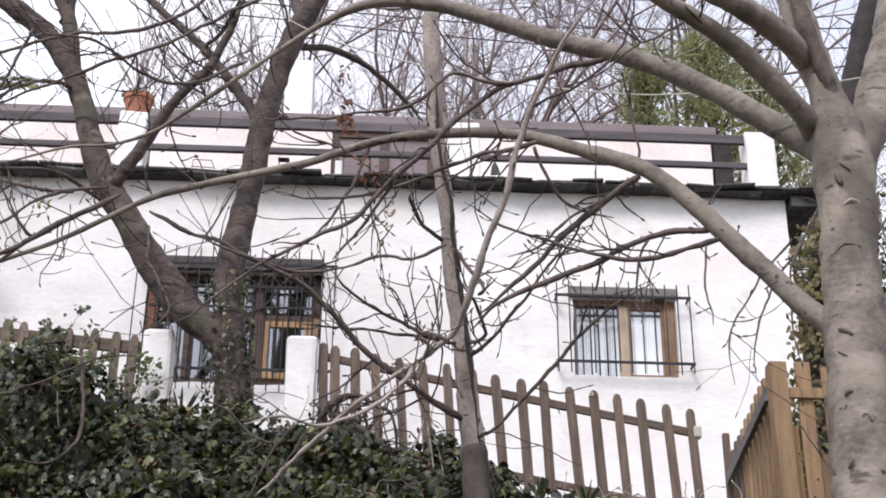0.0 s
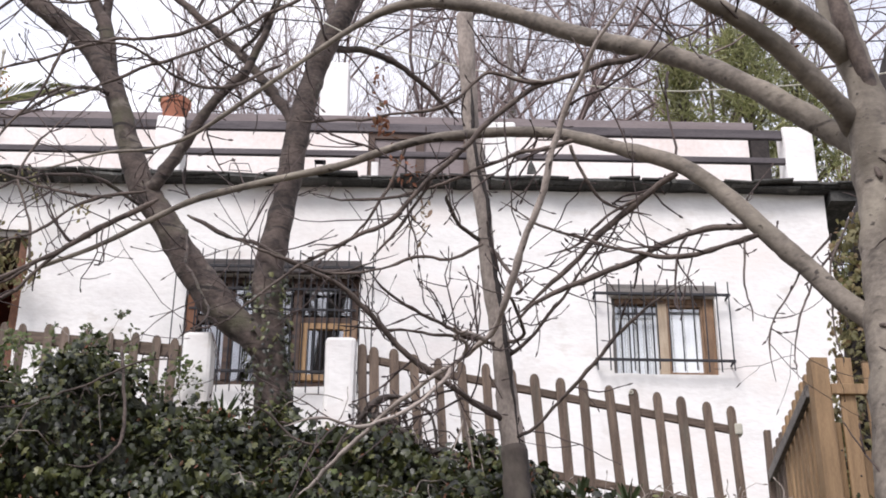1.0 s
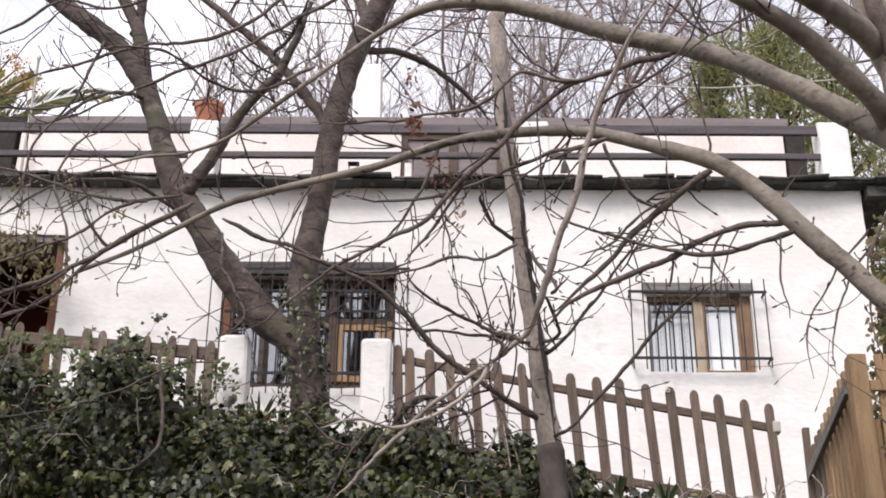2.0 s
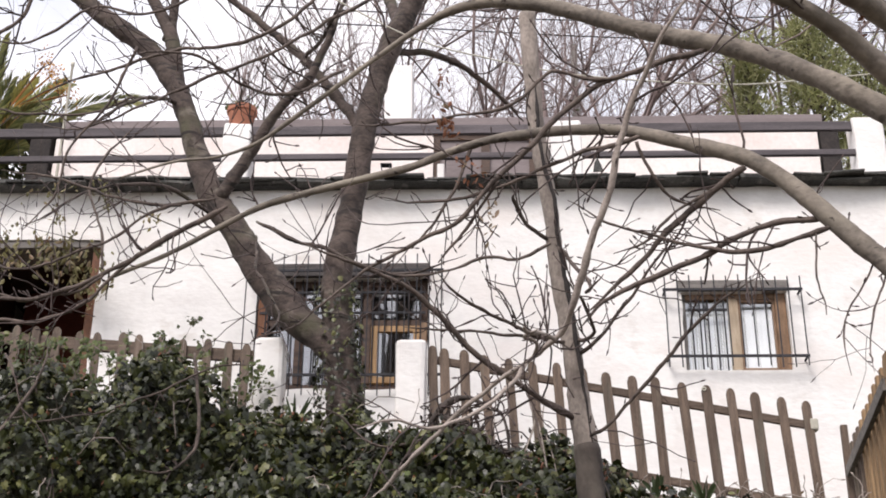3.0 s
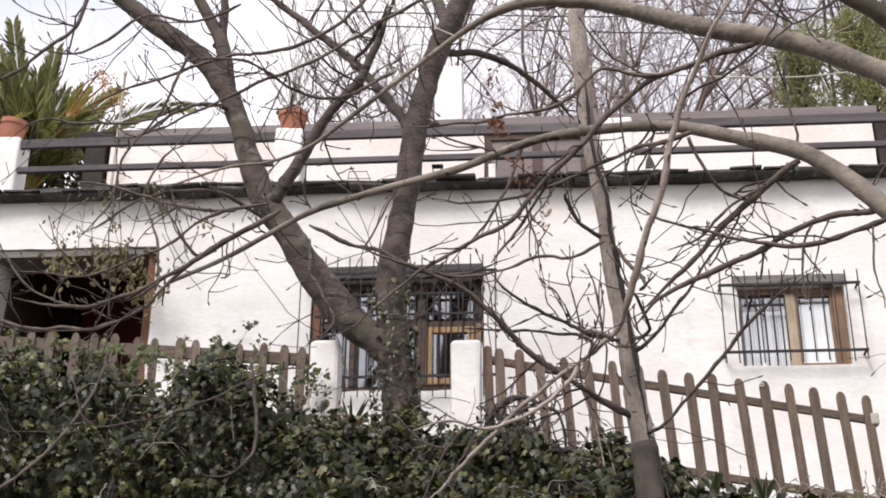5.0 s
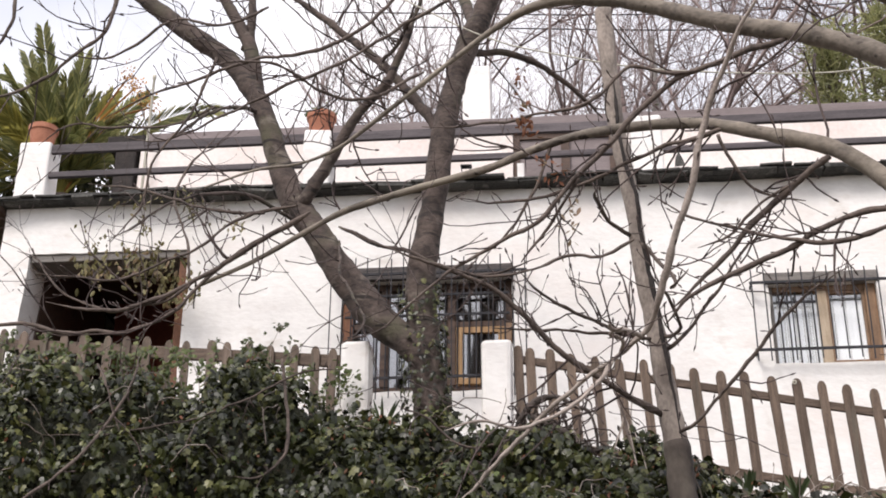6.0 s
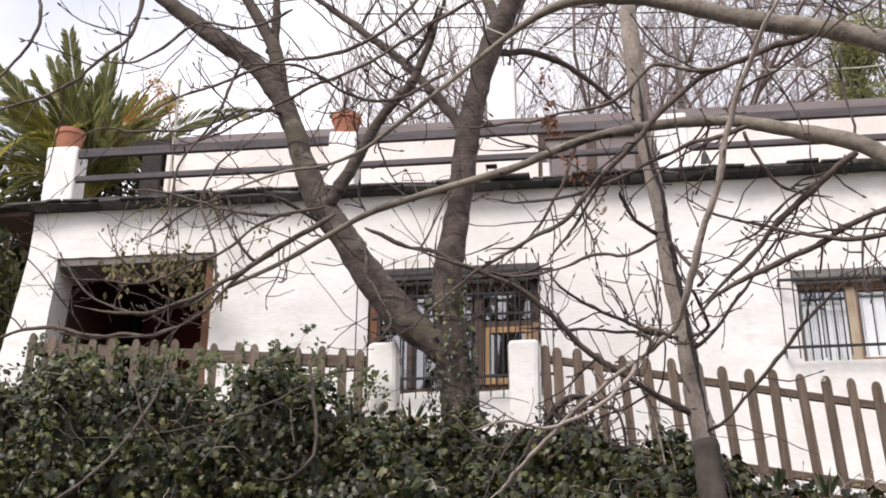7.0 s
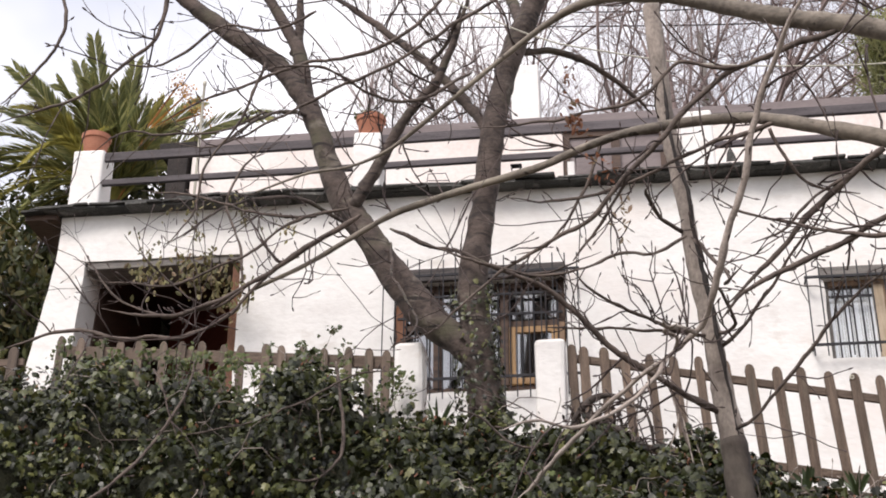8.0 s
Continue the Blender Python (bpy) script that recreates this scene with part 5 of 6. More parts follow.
# the foremost leaves, each by itself
leaf_shapes = []
for i in range(8):
    vs, fs = [], []
    leaves_into(vs, fs, np.zeros(3), np.array((0.0, -1.0, 0.0)), 1.0, IVY_OUT)
    me = bpy.data.meshes.new("ivy_leaf")
    me.from_pydata(vs, [], fs)
    me.materials.append(IVY_SINGLE)
    leaf_shapes.append(me)
for i in range(300):
    x, u = RNG.uniform(-3.6, 0.5), RNG.uniform(0.05, 0.85)
    o = adopt(new("ivy_leaf", leaf_shapes[i % 8]), ivy)
    o.matrix_basis = pose(*(ivy_point(x, u) + np.array((0, -0.11, 0.04))), RNG.uniform(-55, 15), RNG.uniform(-40, 40), RNG.uniform(-45, 45)) @ Matrix.Scale(RNG.uniform(0.045, 0.08), 4)

# young shoots climbing over the fence, dry leaves and loose runners on the ivy
vs, fs, lv, lf = [], [], [], []
for x0, zlow, n in ((-2.2, 5.22, 14), (-2.65, 5.25, 12), (-3.05, 5.3, 12), (-3.45, 5.35, 9), (-3.9, 5.4, 7), (-4.3, 5.4, 7), (-1.9, 5.15, 6)):
    for _ in range(n):
        high = RNG.uniform(0.25, 0.62 if x0 == -2.2 else 0.42)
        p = twig_path((x0 + RNG.normal(0, 0.17), 9.72 + RNG.normal(0, 0.06), zlow), (RNG.normal(0, 0.25), -0.1, 1.0), high, 0.004, 0.0, 0.2, 7)
        tube_into(vs, fs, p, 4)
        for q in p[1:]:
            for _ in range(RNG.integers(1, 4)):
                leaves_into(lv, lf, q[:3] + RNG.normal(0, 0.03, 3), np.array((0, -1, 0.4)) + RNG.normal(0, 0.6, 3), RNG.uniform(0.02, 0.05), IVY_OUT)
for _ in range(550):
    x, u = RNG.uniform(-6.0, 0.6), RNG.uniform(0, 0.75) ** 1.4
    p = ivy_point(x, u) + RNG.normal(0, 0.02, 3) + np.array((0, -0.09, 0.03))
    leaves_into(lv, lf, p, np.array((0, -0.8, 0.6)) + RNG.normal(0, 0.5, 3), RNG.uniform(0.02, 0.045), IVY_OUT)
for _ in range(70):
    x, u = RNG.uniform(-5.5, 1.2), RNG.uniform(0.0, 0.8)
    p = twig_path(ivy_point(x, u) + np.array((0, 0.03, 0)), (RNG.normal(0, 0.8), -0.8, RNG.normal(0.3, 0.6)), RNG.uniform(0.2, 0.7), 0.005, -0.1, 0.3, 8)
    tube_into(vs, fs, p, 4)
tagged(adopt(raw_object("runner_growth", vs, fs, BARK_YOUNG), ivy), "thin brown bare runners", kind="stuff")
tagged(adopt(raw_object("young_foliage", lv, lf, SPRIG, False), ivy), "light green young leaves", kind="stuff")
vs, fs = [], []
for _ in range(700):
    x, u = RNG.uniform(-6.0, 2.4), RNG.uniform(0, 0.95)
    p = ivy_point(x, u) + RNG.normal(0, 0.02, 3) + np.array((0, -0.07, 0.02))
    leaves_into(vs, fs, p, np.array((0, -1, 0.4)) + RNG.normal(0, 0.7, 3), RNG.uniform(0.018, 0.04), OVAL_OUT)
tagged(adopt(raw_object("dry_foliage", vs, fs, IVY_BROWN, False), ivy), "withered brown leaves", kind="stuff")

# ---- spiky plants at the foot of the fence ----
def blade_plant(x, y, z, n, length, width, label):
    root = thing("spiky_plant", (x, y, z), label, "plant", "spiky plants")
    for i in range(n):
        a, e = i * 2.4, radians(RNG.uniform(50, 82))
        d = np.array((math.cos(a) * math.cos(e), math.sin(a) * math.cos(e), math.sin(e)))
        side = np.cross(d, (0.2, -1, 0.1))
        side /= np.linalg.norm(side)
        vs, fs = [], []
        for k in range(6):
            t = k / 5
            c = np.array((x, y, z)) + d * length * t + np.array((0, 0, -0.12)) * t * t * length
            w = width * (0.55 + 1.2 * t - 1.72 * t * t) + 0.001
            vs += [tuple(c - side * w), tuple(c + np.array((0, 0.012, -0.004))), tuple(c + side * w)]
        for k in range(5):
            fs += [(3 * k, 3 * k + 1, 3 * k + 4, 3 * k + 3), (3 * k + 1, 3 * k + 2, 3 * k + 5, 3 * k + 4)]
        adopt(raw_object("blade", vs, fs, BLADE), root)


blade_plant(1.50, 9.6, 4.40, 9, 0.22, 0.02, "green sword-leaved plant at the foot of the fence")
blade_plant(1.17, 9.55, 4.45, 7, 0.18, 0.025, "green broad-bladed plant at the foot of the fence")
blade_plant(-0.95, 9.75, 4.9, 5, 0.36, 0.014, "green grassy blades beside the white pillar")
blade_plant(-1.42, 9.75, 5.0, 6, 0.32, 0.016, "green grassy blades beside the ivy trunk")

# ---- a tangle of dry stems before the fence ----
brush = thing("dry_brush", (-0.2, 9.75, 4.8), "tangle of dark dry stems in front of the picket fence", "brushwood")
vs, fs = [], []
for _ in range(70):
    a = RNG.uniform(0, math.pi)
    p = twig_path((RNG.normal(-0.15, 0.22), 9.72 + RNG.normal(0, 0.06), 4.75), (math.cos(a), RNG.normal(-0.1, 0.2), 0.5 + math.sin(a)), RNG.uniform(0.2, 0.62), RNG.uniform(0.004, 0.009), -0.16, 0.25, 8)
    tube_into(vs, fs, p, 5)
tagged(adopt(raw_object("stem_tangle", vs, fs, TWIG), brush), "dark dry stems", kind="stuff")
vs, fs = [], []
tube_into(vs, fs, spline([(-0.46, 9.70, 4.95, 0.014), (-0.37, 9.67, 5.11, 0.019), (-0.24, 9.66, 5.21, 0.022), (-0.12, 9.66, 5.22, 0.020), (0.0, 9.68, 5.15, 0.015), (0.09, 9.69, 5.12, 0.012), (0.14, 9.70, 4.98, 0.012), (0.15, 9.71, 4.80, 0.010)], 0.03), 7, 0.6, 3.0)
tube_into(vs, fs, spline([(-0.36, 9.66, 5.10, 0.014), (-0.24, 9.62, 5.02, 0.022), (-0.10, 9.62, 4.94, 0.026), (0.02, 9.63, 4.88, 0.020), (0.10, 9.65, 4.78, 0.016)], 0.03), 7, 0.6, 5.0)
for _ in range(34):
    p = twig_path((RNG.uniform(-0.45, 0.12), 9.69 + RNG.normal(0, 0.03), RNG.uniform(4.78, 5.05)), (RNG.normal(0, 0.9), RNG.normal(-0.1, 0.2), RNG.uniform(0.1, 1.0)), RNG.uniform(0.15, 0.42), RNG.uniform(0.006, 0.014), -0.14, 0.42, 7)
    tube_into(vs, fs, p, 6, 0.4, len(vs))
tagged(adopt(raw_object("bent_stem", vs, fs, BARK_WET), brush), "thick dark bent stems", kind="stuff")
vs, fs = [], []
for _ in range(170):
    c = np.array((-0.33, 9.68, 5.08)) + RNG.normal(0, 1, 3) * (0.08, 0.04, 0.08) if RNG.uniform() < 0.5 else np.array((-0.15, 9.68, 4.88)) + RNG.normal(0, 1, 3) * (0.17, 0.05, 0.07)
    leaves_into(vs, fs, c, RNG.normal(0, 1, 3), RNG.uniform(0.03, 0.06), OVAL_OUT)
tagged(adopt(raw_object("dead_foliage", vs, fs, BARK_WET, False), brush), "clumps of dark dead leaves", kind="stuff")
vs, fs = [], []
for pts in ([(0.28, 9.3, 5.19, 0.007), (0.30, 9.28, 5.01, 0.008), (0.355, 9.27, 4.85, 0.007), (0.40, 9.25, 4.55, 0.006)], [(0.33, 9.3, 4.95, 0.006), (0.31, 9.29, 4.85, 0.007), (0.25, 9.28, 4.68, 0.005)],
            [(0.40, 9.3, 5.10, 0.004), (0.38, 9.29, 4.9, 0.005), (0.43, 9.27, 4.7, 0.004), (0.47, 9.25, 4.5, 0.004)]):
    tube_into(vs, fs, spline(pts, 0.03), 5, 0.3, len(vs))
tagged(adopt(raw_object("dry_strand", vs, fs, BARK_PALE), brush), "pale hanging dry vine strands", kind="stuff")
brush = thing("dry_brush", (1.3, 9.5, 4.3), "pale dry stems and fallen twigs at the foot of the fence", "brushwood")
vs, fs = [], []
for _ in range(150):
    a = RNG.uniform(0, math.pi)
    p = twig_path((RNG.uniform(0.55, 2.6), 9.55 + RNG.normal(0, 0.12), 4.30), (math.cos(a), RNG.normal(-0.1, 0.3), 0.25 + 0.6 * math.sin(a)), RNG.uniform(0.15, 0.4), RNG.uniform(0.003, 0.006), -0.14, 0.25, 6)
    tube_into(vs, fs, p, 4)
tagged(adopt(raw_object("stem_tangle", vs, fs, BARK_PALE), brush), "pale dry stems", kind="stuff")

# ---- plants behind ----
def bare_tree(name, x, y, height, spread, label, seed, keep=1.0, r0=0.105):
    rng, chance = np.random.default_rng(seed), random.Random(seed)
    root = thing(name, (x, y, ground_z(x, y)), label, "tree", "bare trees behind the house")
    vs, fs, tv, tf = [], [], [], []

    def grow(p, d, length, r, level):
        n = 5
        path = [np.array((*p, r))]
        for i in range(n):
            d = d + rng.normal(0, 0.16, 3) + np.array((0, 0, 0.03))
            d /= np.linalg.norm(d)
            p = p + d * length / n
            path.append(np.array((*p, r * (1 - 0.55 * (i + 1) / n))))
        if level < 3 or chance.random() < keep:
            tube_into(vs if level < 2 else tv, fs if level < 2 else tf, np.array(path), 7 if level == 0 else 4 if level < 3 else 3)
        if level >= 4:
            return
        for _ in range((9, 7, 7, 6)[level]):
            k = rng.integers(2 if level == 0 else 1, n + 1)
            side = rng.normal(0, 1, 3)
            side[2] = abs(side[2]) * 0.4
            nd = d * 0.75 + side / np.linalg.norm(side) * spread
            grow(path[k][:3], nd / np.linalg.norm(nd), length * rng.uniform(0.42, 0.68), path[k][3] * 0.64, level + 1)
    grow(np.array((x, y, ground_z(x, y) - 0.2)), np.array((rng.normal(0, 0.05), 0, 1.0)), height * 0.62, r0, 0)
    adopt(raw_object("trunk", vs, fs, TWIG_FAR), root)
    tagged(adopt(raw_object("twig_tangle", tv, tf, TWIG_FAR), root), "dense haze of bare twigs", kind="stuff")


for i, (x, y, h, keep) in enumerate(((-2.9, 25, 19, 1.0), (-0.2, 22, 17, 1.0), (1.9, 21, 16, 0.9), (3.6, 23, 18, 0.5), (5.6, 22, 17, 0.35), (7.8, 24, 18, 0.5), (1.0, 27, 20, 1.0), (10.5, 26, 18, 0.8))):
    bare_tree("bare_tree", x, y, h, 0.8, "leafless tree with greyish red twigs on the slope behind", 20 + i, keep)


def pine(x, y, z_low, z_high, wide, seed):
    rng = np.random.default_rng(seed)
    root = thing("pine_tree", (x, y, ground_z(x, y)), "yellowish green pine on the slope behind the house", "tree", "pines behind the house")
    vs, fs = [], []
    z0 = ground_z(x, y) - 0.2
    tube_into(vs, fs, np.array([(x, y, z0, 0.16), (x + 0.1, y, (z0 + z_high) / 2, 0.12), (x, y, z_high, 0.03)]), 8)
    nv, nf = [], []
    for _ in range(58):
        t = rng.uniform(0, 1)
        a, r = rng.uniform(0, 2 * math.pi), wide * (1 - 0.75 * t) * rng.uniform(0.3, 1)
        c = np.array((x + r * math.cos(a), y + r * math.sin(a), z_low + (z_high - z_low) * t + rng.normal(0, 0.1)))
        tube_into(vs, fs, np.array([(x, y, c[2] - 0.35, 0.03), (*c, 0.01)]), 4)
        for _ in range(52):
            d = rng.normal(0, 1, 3) + np.array((0.5 * math.cos(a), 0.5 * math.sin(a), 0.7))
            d /= np.linalg.norm(d)
            s = np.cross(d, rng.normal(0, 1, 3))
            s = s / np.linalg.norm(s) * 0.015
            o = c + rng.normal(0, 0.14, 3)
            b = len(nv)
            nv.extend([tuple(o - s), tuple(o + s), tuple(o + d * rng.uniform(0.18, 0.34))])
            nf.append((b, b + 1, b + 2))
    adopt(raw_object("trunk", vs, fs, BARK_DARK), root)
    tagged(adopt(raw_object("needle_foliage", nv, nf, NEEDLE, False), root), "tufts of yellowish green needles", kind="stuff")


pine(4.0, 18.0, 11.0, 14.0, 0.85, 3)
pine(5.05, 18.4, 10.6, 14.7, 0.95, 4)
pine(6.0, 18.8, 10.0, 14.5, 1.1, 5)


def palm(x, y, z, seed):
    """A palm whose stiff fronds rise from one crown and arch over; the low ones hang."""
    rng = np.random.default_rng(seed)
    root = thing("palm_tree", (x, y, ground_z(x, y)), "date palm with stiff arching fronds, some yellowing, beside the roof terrace", "palm")
    vs, fs = [], []
    z0 = ground_z(x, y) - 0.2
    trunk = [(x, y, z0 + (z - z0) * i / 40, 0.24 + 0.04 * (i % 2)) for i in range(41)]
    tube_into(vs, fs, np.array(trunk), 12, 0.2)
    adopt(raw_object("trunk", vs, fs, BARK_DARK), root)
    # reach of each frond's tip from the crown, and how far it arches above the straight line
    tips = [(-1.50, 0.0, 2.20, 0.10), (-0.80, 0.2, 2.45, 0.05), (-0.42, -0.3, 2.50, 0.05), (-0.10, 0.3, 2.15, 0.0), (0.16, -0.2, 2.12, 0.05), (0.90, 0.2, 1.70, 0.15),
            (-1.60, -0.4, 1.45, 0.25), (-2.15, -0.2, 1.25, 0.35), (-1.75, -0.5, 0.55, 0.45), (0.80, -0.3, 1.05, 0.2), (-1.05, 0.4, 1.75, 0.15), (2.02, -0.2, 1.20, 0.32),
            (-0.35, -1.2, 1.2, 0.2), (0.35, -1.1, 1.0, 0.2), (-0.95, -0.9, 1.1, 0.3), (-1.95, -0.5, -0.1, 0.6), (-1.55, -0.9, -0.7, 0.6), (-1.1, -1.0, -1.0, 0.6),
            (-1.9, 0.2, -0.8, 0.6), (0.6, -1.0, 0.3, 0.4), (0.1, -1.3, 0.2, 0.5), (-0.6, -1.3, 0.1, 0.5), (1.0, 0.6, 1.0, 0.3), (0.3, 1.0, 1.6, 0.2), (-0.7, 1.2, 1.5, 0.2),
            (-1.5, 1.0, 1.0, 0.3), (-1.3, -0.6, 1.9, 0.15), (0.45, 0.2, 1.75, 0.05), (-2.3, -0.1, 0.7, 0.45), (-2.2, -0.4, 0.15, 0.55), (0.55, 0.4, 1.5, 0.1), (-0.6, 0.1, 1.6, 0.1), (0.15, -0.6, 1.5, 0.1), (-0.25, -0.6, 1.6, 0.1), (0.5, -0.5, 1.3, 0.1), (-1.2, -0.3, 1.3, 0.2), (0.7, -0.7, 0.7, 0.3), (0.2, -0.9, 0.7, 0.3), (-0.8, 0.3, 2.0, 0.1)]
    for i, (dx, dy, dz, arch) in enumerate(tips):
        tip = np.array((dx, dy, dz))
        length = np.linalg.norm(tip)
        yellow = i in (27, 14, 20, 21, 16)
        n = 30
        t = np.linspace(0, 1, n + 1)[:, None]
        line = np.array((x, y, z)) + tip * t + np.array((0, 0, 4 * arch)) * (t * (1 - t)) - np.array((0, 0, 0.10)) * t ** 3
        rad = 0.022 * (1 - 0.85 * t)
        d = np.gradient(line, axis=0)
        d /= np.linalg.norm(d, axis=1)[:, None]
        side = np.cross(d, (0.35 * dy + 0.1, -0.35 * dx - 0.75, 0.6 if dz < 1 else 0.15))
        side /= np.linalg.norm(side, axis=1)[:, None]
        up = np.cross(side, d)
        fv, ff = [], []
        for k in range(4, n + 1):
            for j in range(3):
                for sg in (-1, 1):
                    o = line[k] - d[k] * (j / 3) * length / n
                    f = k / n
                    ll = (0.12 + 0.24 * math.sin(math.pi * min(1.0, 0.15 + 0.70 * f))) * rng.uniform(0.88, 1.08) * min(1.0, length / 1.7)
                    v = d[k] * (0.85 + 0.5 * f) + side[k] * sg * 0.62 + up[k] * 0.22 + rng.normal(0, 0.06, 3)
                    v /= np.linalg.norm(v)
                    w = np.cross(v, up[k] + side[k] * sg * 0.5)
                    w = w / (np.linalg.norm(w) + 1e-9) * 0.021
                    b = len(fv)
                    fv.extend([tuple(o - w * 0.5), tuple(o + v * ll * 0.5 + w), tuple(o + v * ll - np.array((0, 0, 0.03))), tuple(o + v * ll * 0.5 - w)])
                    ff.append((b, b + 1, b + 2, b + 3))
        rv, rf = [], []
        tube_into(rv, rf, np.hstack((line, rad)), 5)
        stalk = adopt(raw_object("frond", rv, rf, PALM_YELLOW), root)
        blades = raw_object("frond_blade", fv, ff, PALM_YELLOW if yellow else PALM, False)
        blades.parent = stalk
        tagged(blades, "yellowing narrow leaflets" if yellow else "", kind="stuff")
    vs, fs = [], []
    for s in range(4):
        o = np.array((x + 0.82 + 0.12 * s, y - 0.3, z + 1.62 - 0.16 * s))
        tube_into(vs, fs, np.array([(x, y, z, 0.02), ((x + o[0]) / 2, (y + o[1]) / 2, z + 1.1, 0.018), (*o, 0.012)]), 5)
        for _ in range(60):
            leaves_into(vs, fs, o + rng.normal(0, 1, 3) * (0.07, 0.07, 0.10), rng.normal(0, 1, 3), 0.045, OVAL_OUT, False)
    tagged(adopt(raw_object("fruit_head", vs, fs, PALM_FRUIT, False), root), "orange fruit stalks", kind="stuff")


palm(-6.46, 15.2, 10.14, 5)


def bush(name, x, y, rx, ry, z0, z1, count, seed, label, size=0.09):
    rng = np.random.default_rng(seed)
    root = thing(name, (x, y, ground_z(x, y)), label, "bush")
    vs, fs = [], []
    sv, sf = [], []
    for _ in range(24):
        a = rng.uniform(0, 2 * math.pi)
        tube_into(sv, sf, np.array([(x, y, ground_z(x, y) - 0.1, 0.03), (x + rx * 0.4 * math.cos(a), y + ry * 0.4 * math.sin(a), (z0 + z1) / 2, 0.02), (x + rx * 0.8 * math.cos(a), y + ry * 0.8 * math.sin(a), z0 + (z1 - z0) * rng.uniform(0.5, 0.95), 0.006)]), 4)
    for _ in range(count):
        d = rng.normal(0, 1, 3)
        d /= np.linalg.norm(d)
        r = rng.uniform(0.2, 1.0) ** 0.7 * (1 + 0.35 * noise.noise(Vector(d * 2.3) + Vector((seed, 0, 0))))
        c = np.array((x + d[0] * rx * r, y + d[1] * ry * r, (z0 + z1) / 2 + d[2] * (z1 - z0) / 2 * r))
        leaves_into(vs, fs, c, d + rng.normal(0, 0.6, 3), rng.uniform(0.6, 1.3) * size, OVAL_OUT)
    adopt(raw_object("branching", sv, sf, TWIG), root)
    tagged(adopt(raw_object("foliage", vs, fs, SHRUB, False), root), "small dark leaves", kind="stuff")


bush("evergreen_bush", -7.15, 12.9, 1.25, 0.9, 4.8, 9.1, 12000, 1, "dark evergreen bush beside the porch", 0.12)
bush("evergreen_bush", -6.9, 16.2, 2.3, 0.8, 6.5, 11.9, 14000, 2, "dark evergreen bush under the palm", 0.13)
bush("evergreen_bush", 5.5, 14.0, 1.2, 1.2, 4.5, 9.3, 5000, 3, "mossy green bush beside the house")
bush("evergreen_bush", 5.9, 16.5, 1.7, 1.0, 5.0, 11.6, 5000, 4, "dark green bush behind the house")

bush("brown_hedge", 2.3, 19.5, 2.4, 0.8, 5.0, 13.4, 6000, 6, "brownish overgrown hedge behind the roof", 0.11)

# the cable
vs, fs = [], []
tube_into(vs, fs, spline([(-1.50, 9.0, 8.52, 0.006), (-0.61, 9.0, 7.96, 0.006), (-0.05, 9.0, 7.76, 0.006), (0.70, 9.0, 7.58, 0.006), (1.79, 9.0, 7.48, 0.006), (2.45, 9.0, 7.52, 0.006), (3.11, 9.0, 7.59, 0.006), (3.88, 9.0, 7.76, 0.006), (4.74, 9.0, 8.01, 0.006), (9.0, 9.0, 9.6, 0.006)], 0.15), 6)
tagged(raw_object("cable", vs, fs, CABLE), "thin pale cable sagging in front of the house", "cable")

# wires and a pole on the slope behind
wire_ends = ((2.0, 16.0, 12.0, 16.5), (3.4, 15.6, 13.0, 16.2))
for x0, z0, x1, z1 in wire_ends:
    vs, fs = [], []
    tube_into(vs, fs, spline([(x0 - 6, 20.0, z0 + 0.4, 0.012), (x0, 20.0, z0, 0.012), ((x0 + x1) / 2, 20.0, (z0 + z1) / 2 - 0.1, 0.012), (x1, 20.0, z1, 0.012), (x1 + 12, 20.0, z1 + 1.2, 0.012)], 0.5), 5)
    tagged(raw_object("wire", vs, fs, IRON), "thin dark overhead wire behind the house", "wire", "overhead wires")
vs, fs = [], []
tube_into(vs, fs, np.array([(1.52, 20.0, 4.9, 0.075), (1.52, 20.0, 10.0, 0.07), (1.50, 20.0, 15.5, 0.06)]), 10)
tagged(raw_object("utility_pole", vs, fs, LINTEL_WOOD), "grey weathered pole standing behind the house", "pole")

# a slate standing on the roof edge
bm = bmesh.new()
f = bm.faces.new([bm.verts.new(p) for p in ((1.03, 11.86, 8.37), (1.13, 11.86, 8.37), (1.11, 11.86, 8.45), (1.075, 11.86, 8.53), (1.045, 11.86, 8.46))])
ex = bmesh.ops.extrude_face_region(bm, geom=[f])
bmesh.ops.translate(bm, verts=[v for v in ex["geom"] if isinstance(v, bmesh.types.BMVert)], vec=(0, 0.02, 0))
tagged(mesh_object("upright_slate", rough(bm, 0.008, 9), SLATE), "broken dark slate standing upright on the roof edge", "slate")

# a climber hanging over the porch, half withered
climber = thing("climber", (-4.0, 11.75, 8.2), "withered climber with olive leaves hanging over the porch", "climbing plant")
vs, fs, lv, lf = [], [], [], []
for i in range(6):
    x = RNG.uniform(-4.75, -3.45)
    p = twig_path((x, 11.74 + RNG.normal(0, 0.03), 8.24), (RNG.normal(0, 0.5), -0.25, -0.6), RNG.uniform(0.3, 1.35), 0.005, -0.14, 0.24, 8)
    tube_into(vs, fs, p, 4)
    for q in p[2:]:
        for _ in range(RNG.integers(0, 4 if q[2] > 7.75 else 8)):
            leaves_into(lv, lf, q[:3] + RNG.normal(0, 0.045, 3), np.array((0, -1, 0.2)) + RNG.normal(0, 0.7, 3), RNG.uniform(0.03, 0.065), OVAL_OUT)
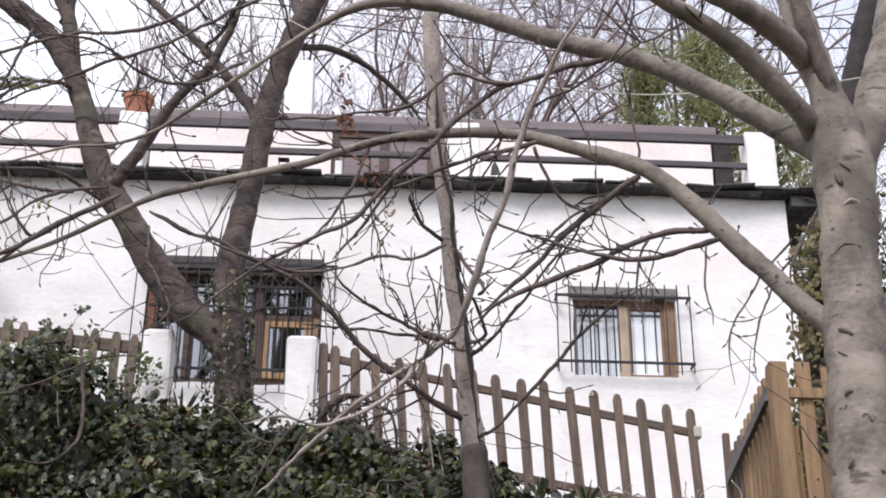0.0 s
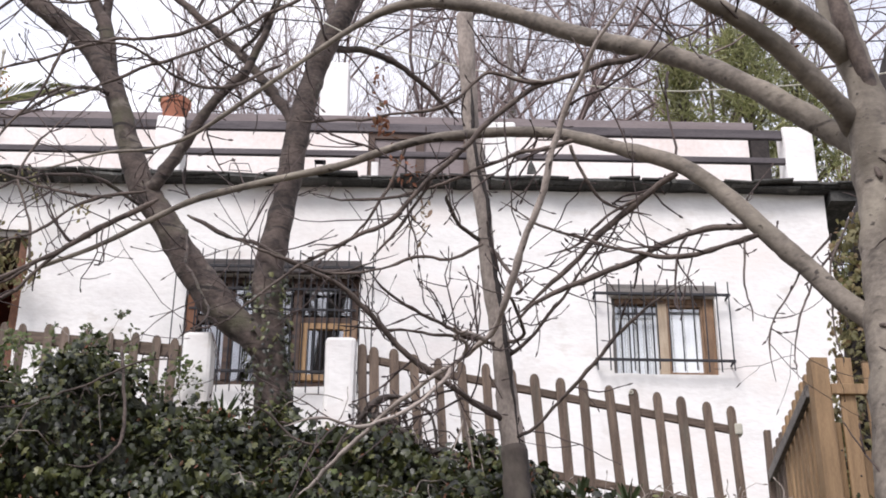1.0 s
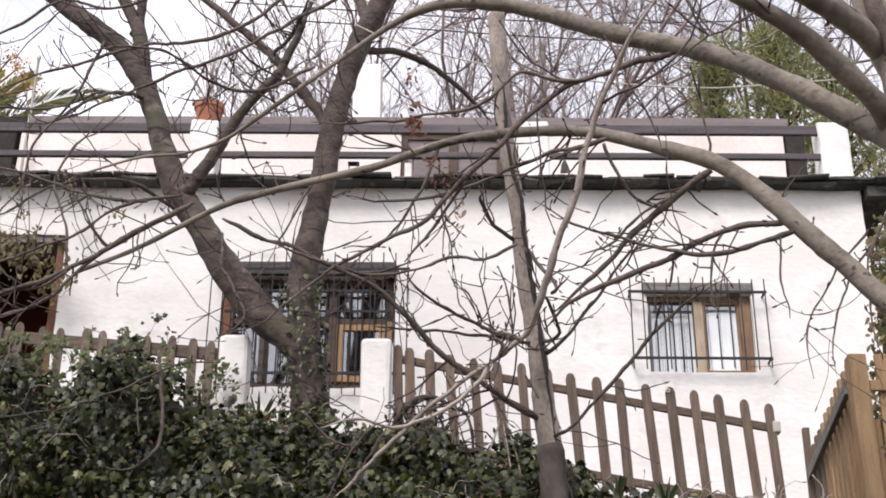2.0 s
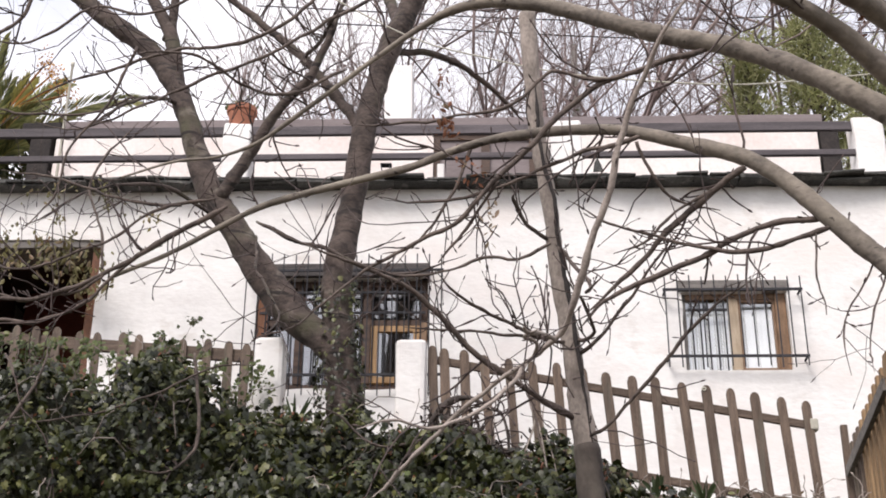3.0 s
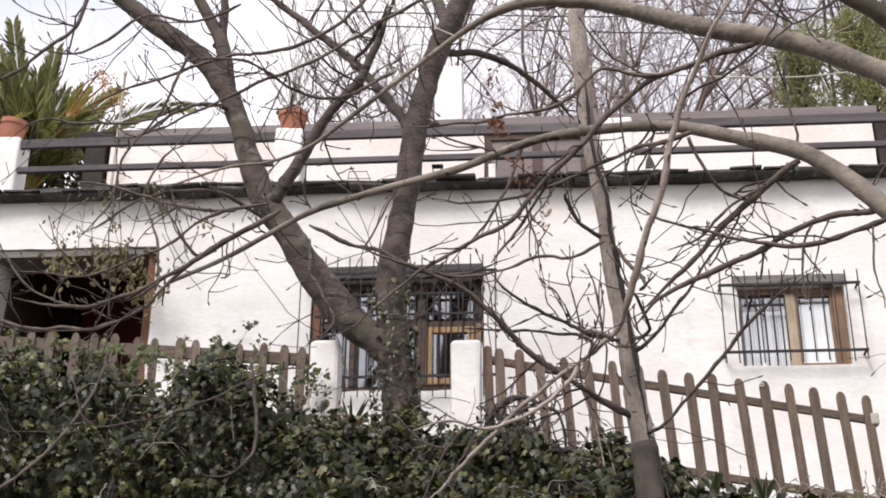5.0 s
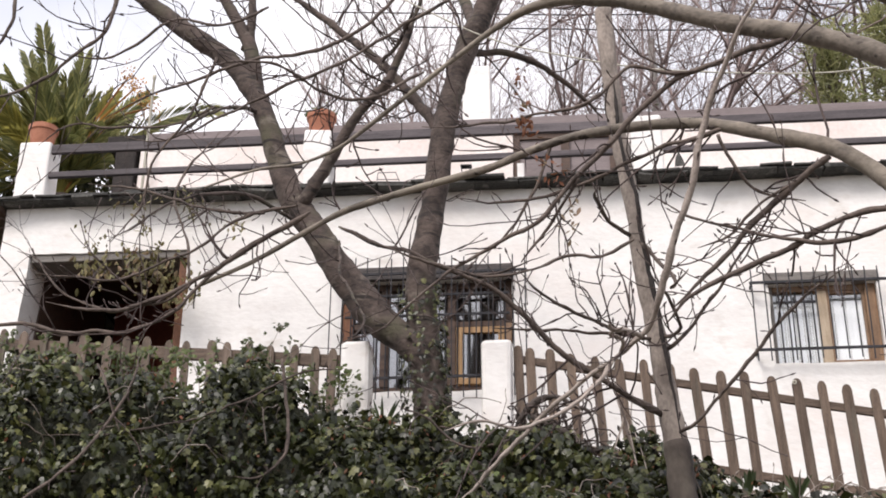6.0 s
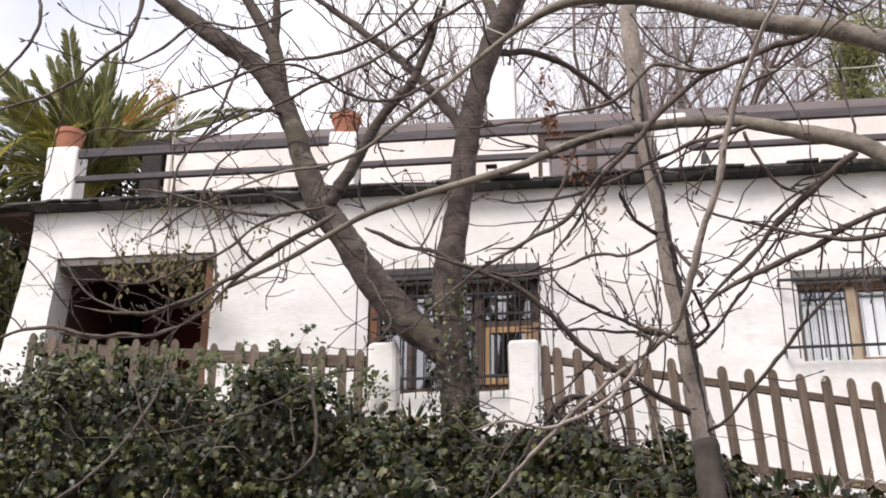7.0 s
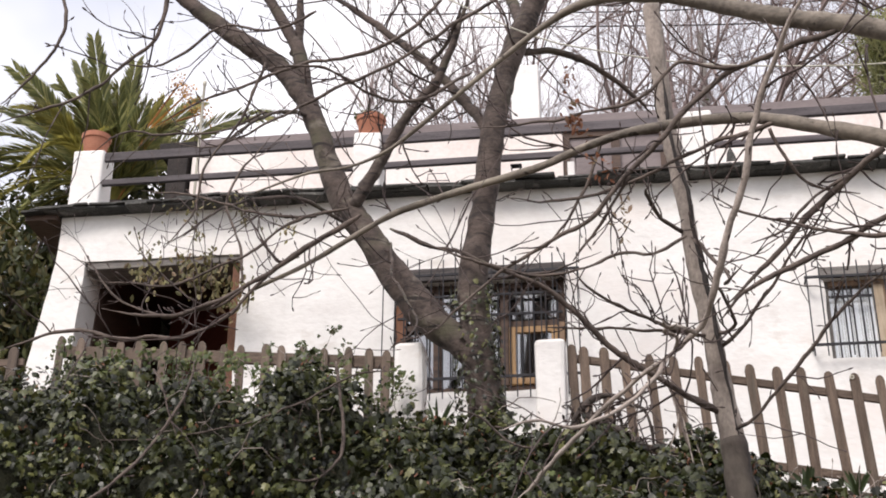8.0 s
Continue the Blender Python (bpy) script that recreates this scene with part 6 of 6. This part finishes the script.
for x, z, r, n in ((-4.55, 7.40, 0.10, 60), (-4.05, 7.42, 0.15, 140), (-3.82, 7.30, 0.13, 110), (-3.66, 7.10, 0.12, 70)):
    tube_into(vs, fs, twig_path((x, 11.72, 8.2), (0, -0.1, -1.0), 8.2 - z + r, 0.006, 0.0, 0.1, 9), 4)
    for _ in range(n):
        c = np.array((x, 11.68, z)) + RNG.normal(0, 1, 3) * (r, 0.06, r * 0.8)
        leaves_into(lv, lf, c, np.array((0, -1, 0.2)) + RNG.normal(0, 0.6, 3), RNG.uniform(0.04, 0.08), OVAL_OUT)
tagged(adopt(raw_object("stem_tangle", vs, fs, TWIG), climber), "thin hanging stems", kind="stuff")
tagged(adopt(raw_object("foliage", lv, lf, OLIVE, False), climber), "olive and withered leaves", kind="stuff")

# withered leaves caught in the branches
for x, y, z, n, tall, mat, label in ((0.01, 7.37, 5.46, 26, 0.09, POD, "pale dry seed pods hanging from a branch"), (-0.24, 7.12, 5.98, 48, 0.06, IVY_BROWN, "rusty withered leaves caught on a branch"),
                                     (2.03, 6.32, 6.08, 14, 0.06, IVY_BROWN, "rusty withered leaves caught on a branch"), (-0.06, 7.40, 5.80, 14, 0.05, IVY_BROWN, "rusty withered leaves caught on a branch"),
                                     (-0.155, 7.40, 5.85, 10, 0.05, IVY_BROWN, "rusty withered leaves caught on a branch"), (-0.27, 7.40, 6.48, 16, 0.07, IVY_BROWN, "rusty withered leaves caught on a branch")):
    root = thing("dry_leaf_bunch", (x, y, z), label, "dry leaves", "dry leaf bunches")
    vs, fs = [], []
    for _ in range(n):
        c = np.array((x, y, z)) + RNG.normal(0, 1, 3) * (0.03, 0.03, tall)
        leaves_into(vs, fs, c, RNG.normal(0, 1, 3), RNG.uniform(0.025, 0.055), OVAL_OUT)
    tagged(adopt(raw_object("foliage", vs, fs, mat, False), root), "", kind="stuff")

# a box and an upright board on the roof terrace
crate = thing("storage_box", (-0.29, 12.9, 8.365), "dull pinkish wooden box standing on the roof terrace", "box")
part("body", rough(box(-0.42, -0.16, 12.75, 13.05, 8.365, 9.03, 0.01), 0.005, 5, 1), FASCIA_WOOD, crate)
part("lid", rough(box(-0.435, -0.145, 12.735, 13.065, 9.031, 9.07, 0.006), 0.003, 5), RAIL_WOOD, crate, "darker flat lid")
tagged(mesh_object("white_board", rough(box(-0.515, -0.44, 12.76, 12.80, 8.365, 8.99, 0.008), 0.005, 5, 1), WHITEWASH), "narrow white board standing beside a box", "board")

# a small lantern and a wire basket on the roof edge
lantern = thing("roof_lantern", (-0.95, 11.93, 8.37), "small black lantern standing on the roof edge", "lantern")
part("base", box(-1.03, -0.93, 11.89, 11.97, 8.368, 8.385, 0.004), IRON, lantern)
for x, dx in ((-1.02, -0.012), (-0.955, 0.012)):
    for y in (11.90, 11.955):
        bar(lantern, (x + 0.01, y, 8.385), (x + dx, y, 8.49), 0.005)
part("cap", rough(box(-1.035, -0.925, 11.89, 11.97, 8.49, 8.50, 0.004), 0.002, 20), IRON, lantern)
basket = thing("bent_wire", (-1.75, 11.93, 8.37), "thin bent wire frame lying on the roof edge", "wire")
for a, b in (((-1.86, 11.92, 8.37), (-1.85, 11.92, 8.46)), ((-1.85, 11.92, 8.46), (-1.68, 11.94, 8.47)), ((-1.68, 11.94, 8.47), (-1.64, 11.94, 8.37)), ((-1.86, 11.92, 8.385), (-1.64, 11.94, 8.385))):
    bar(basket, a, b, 0.004)
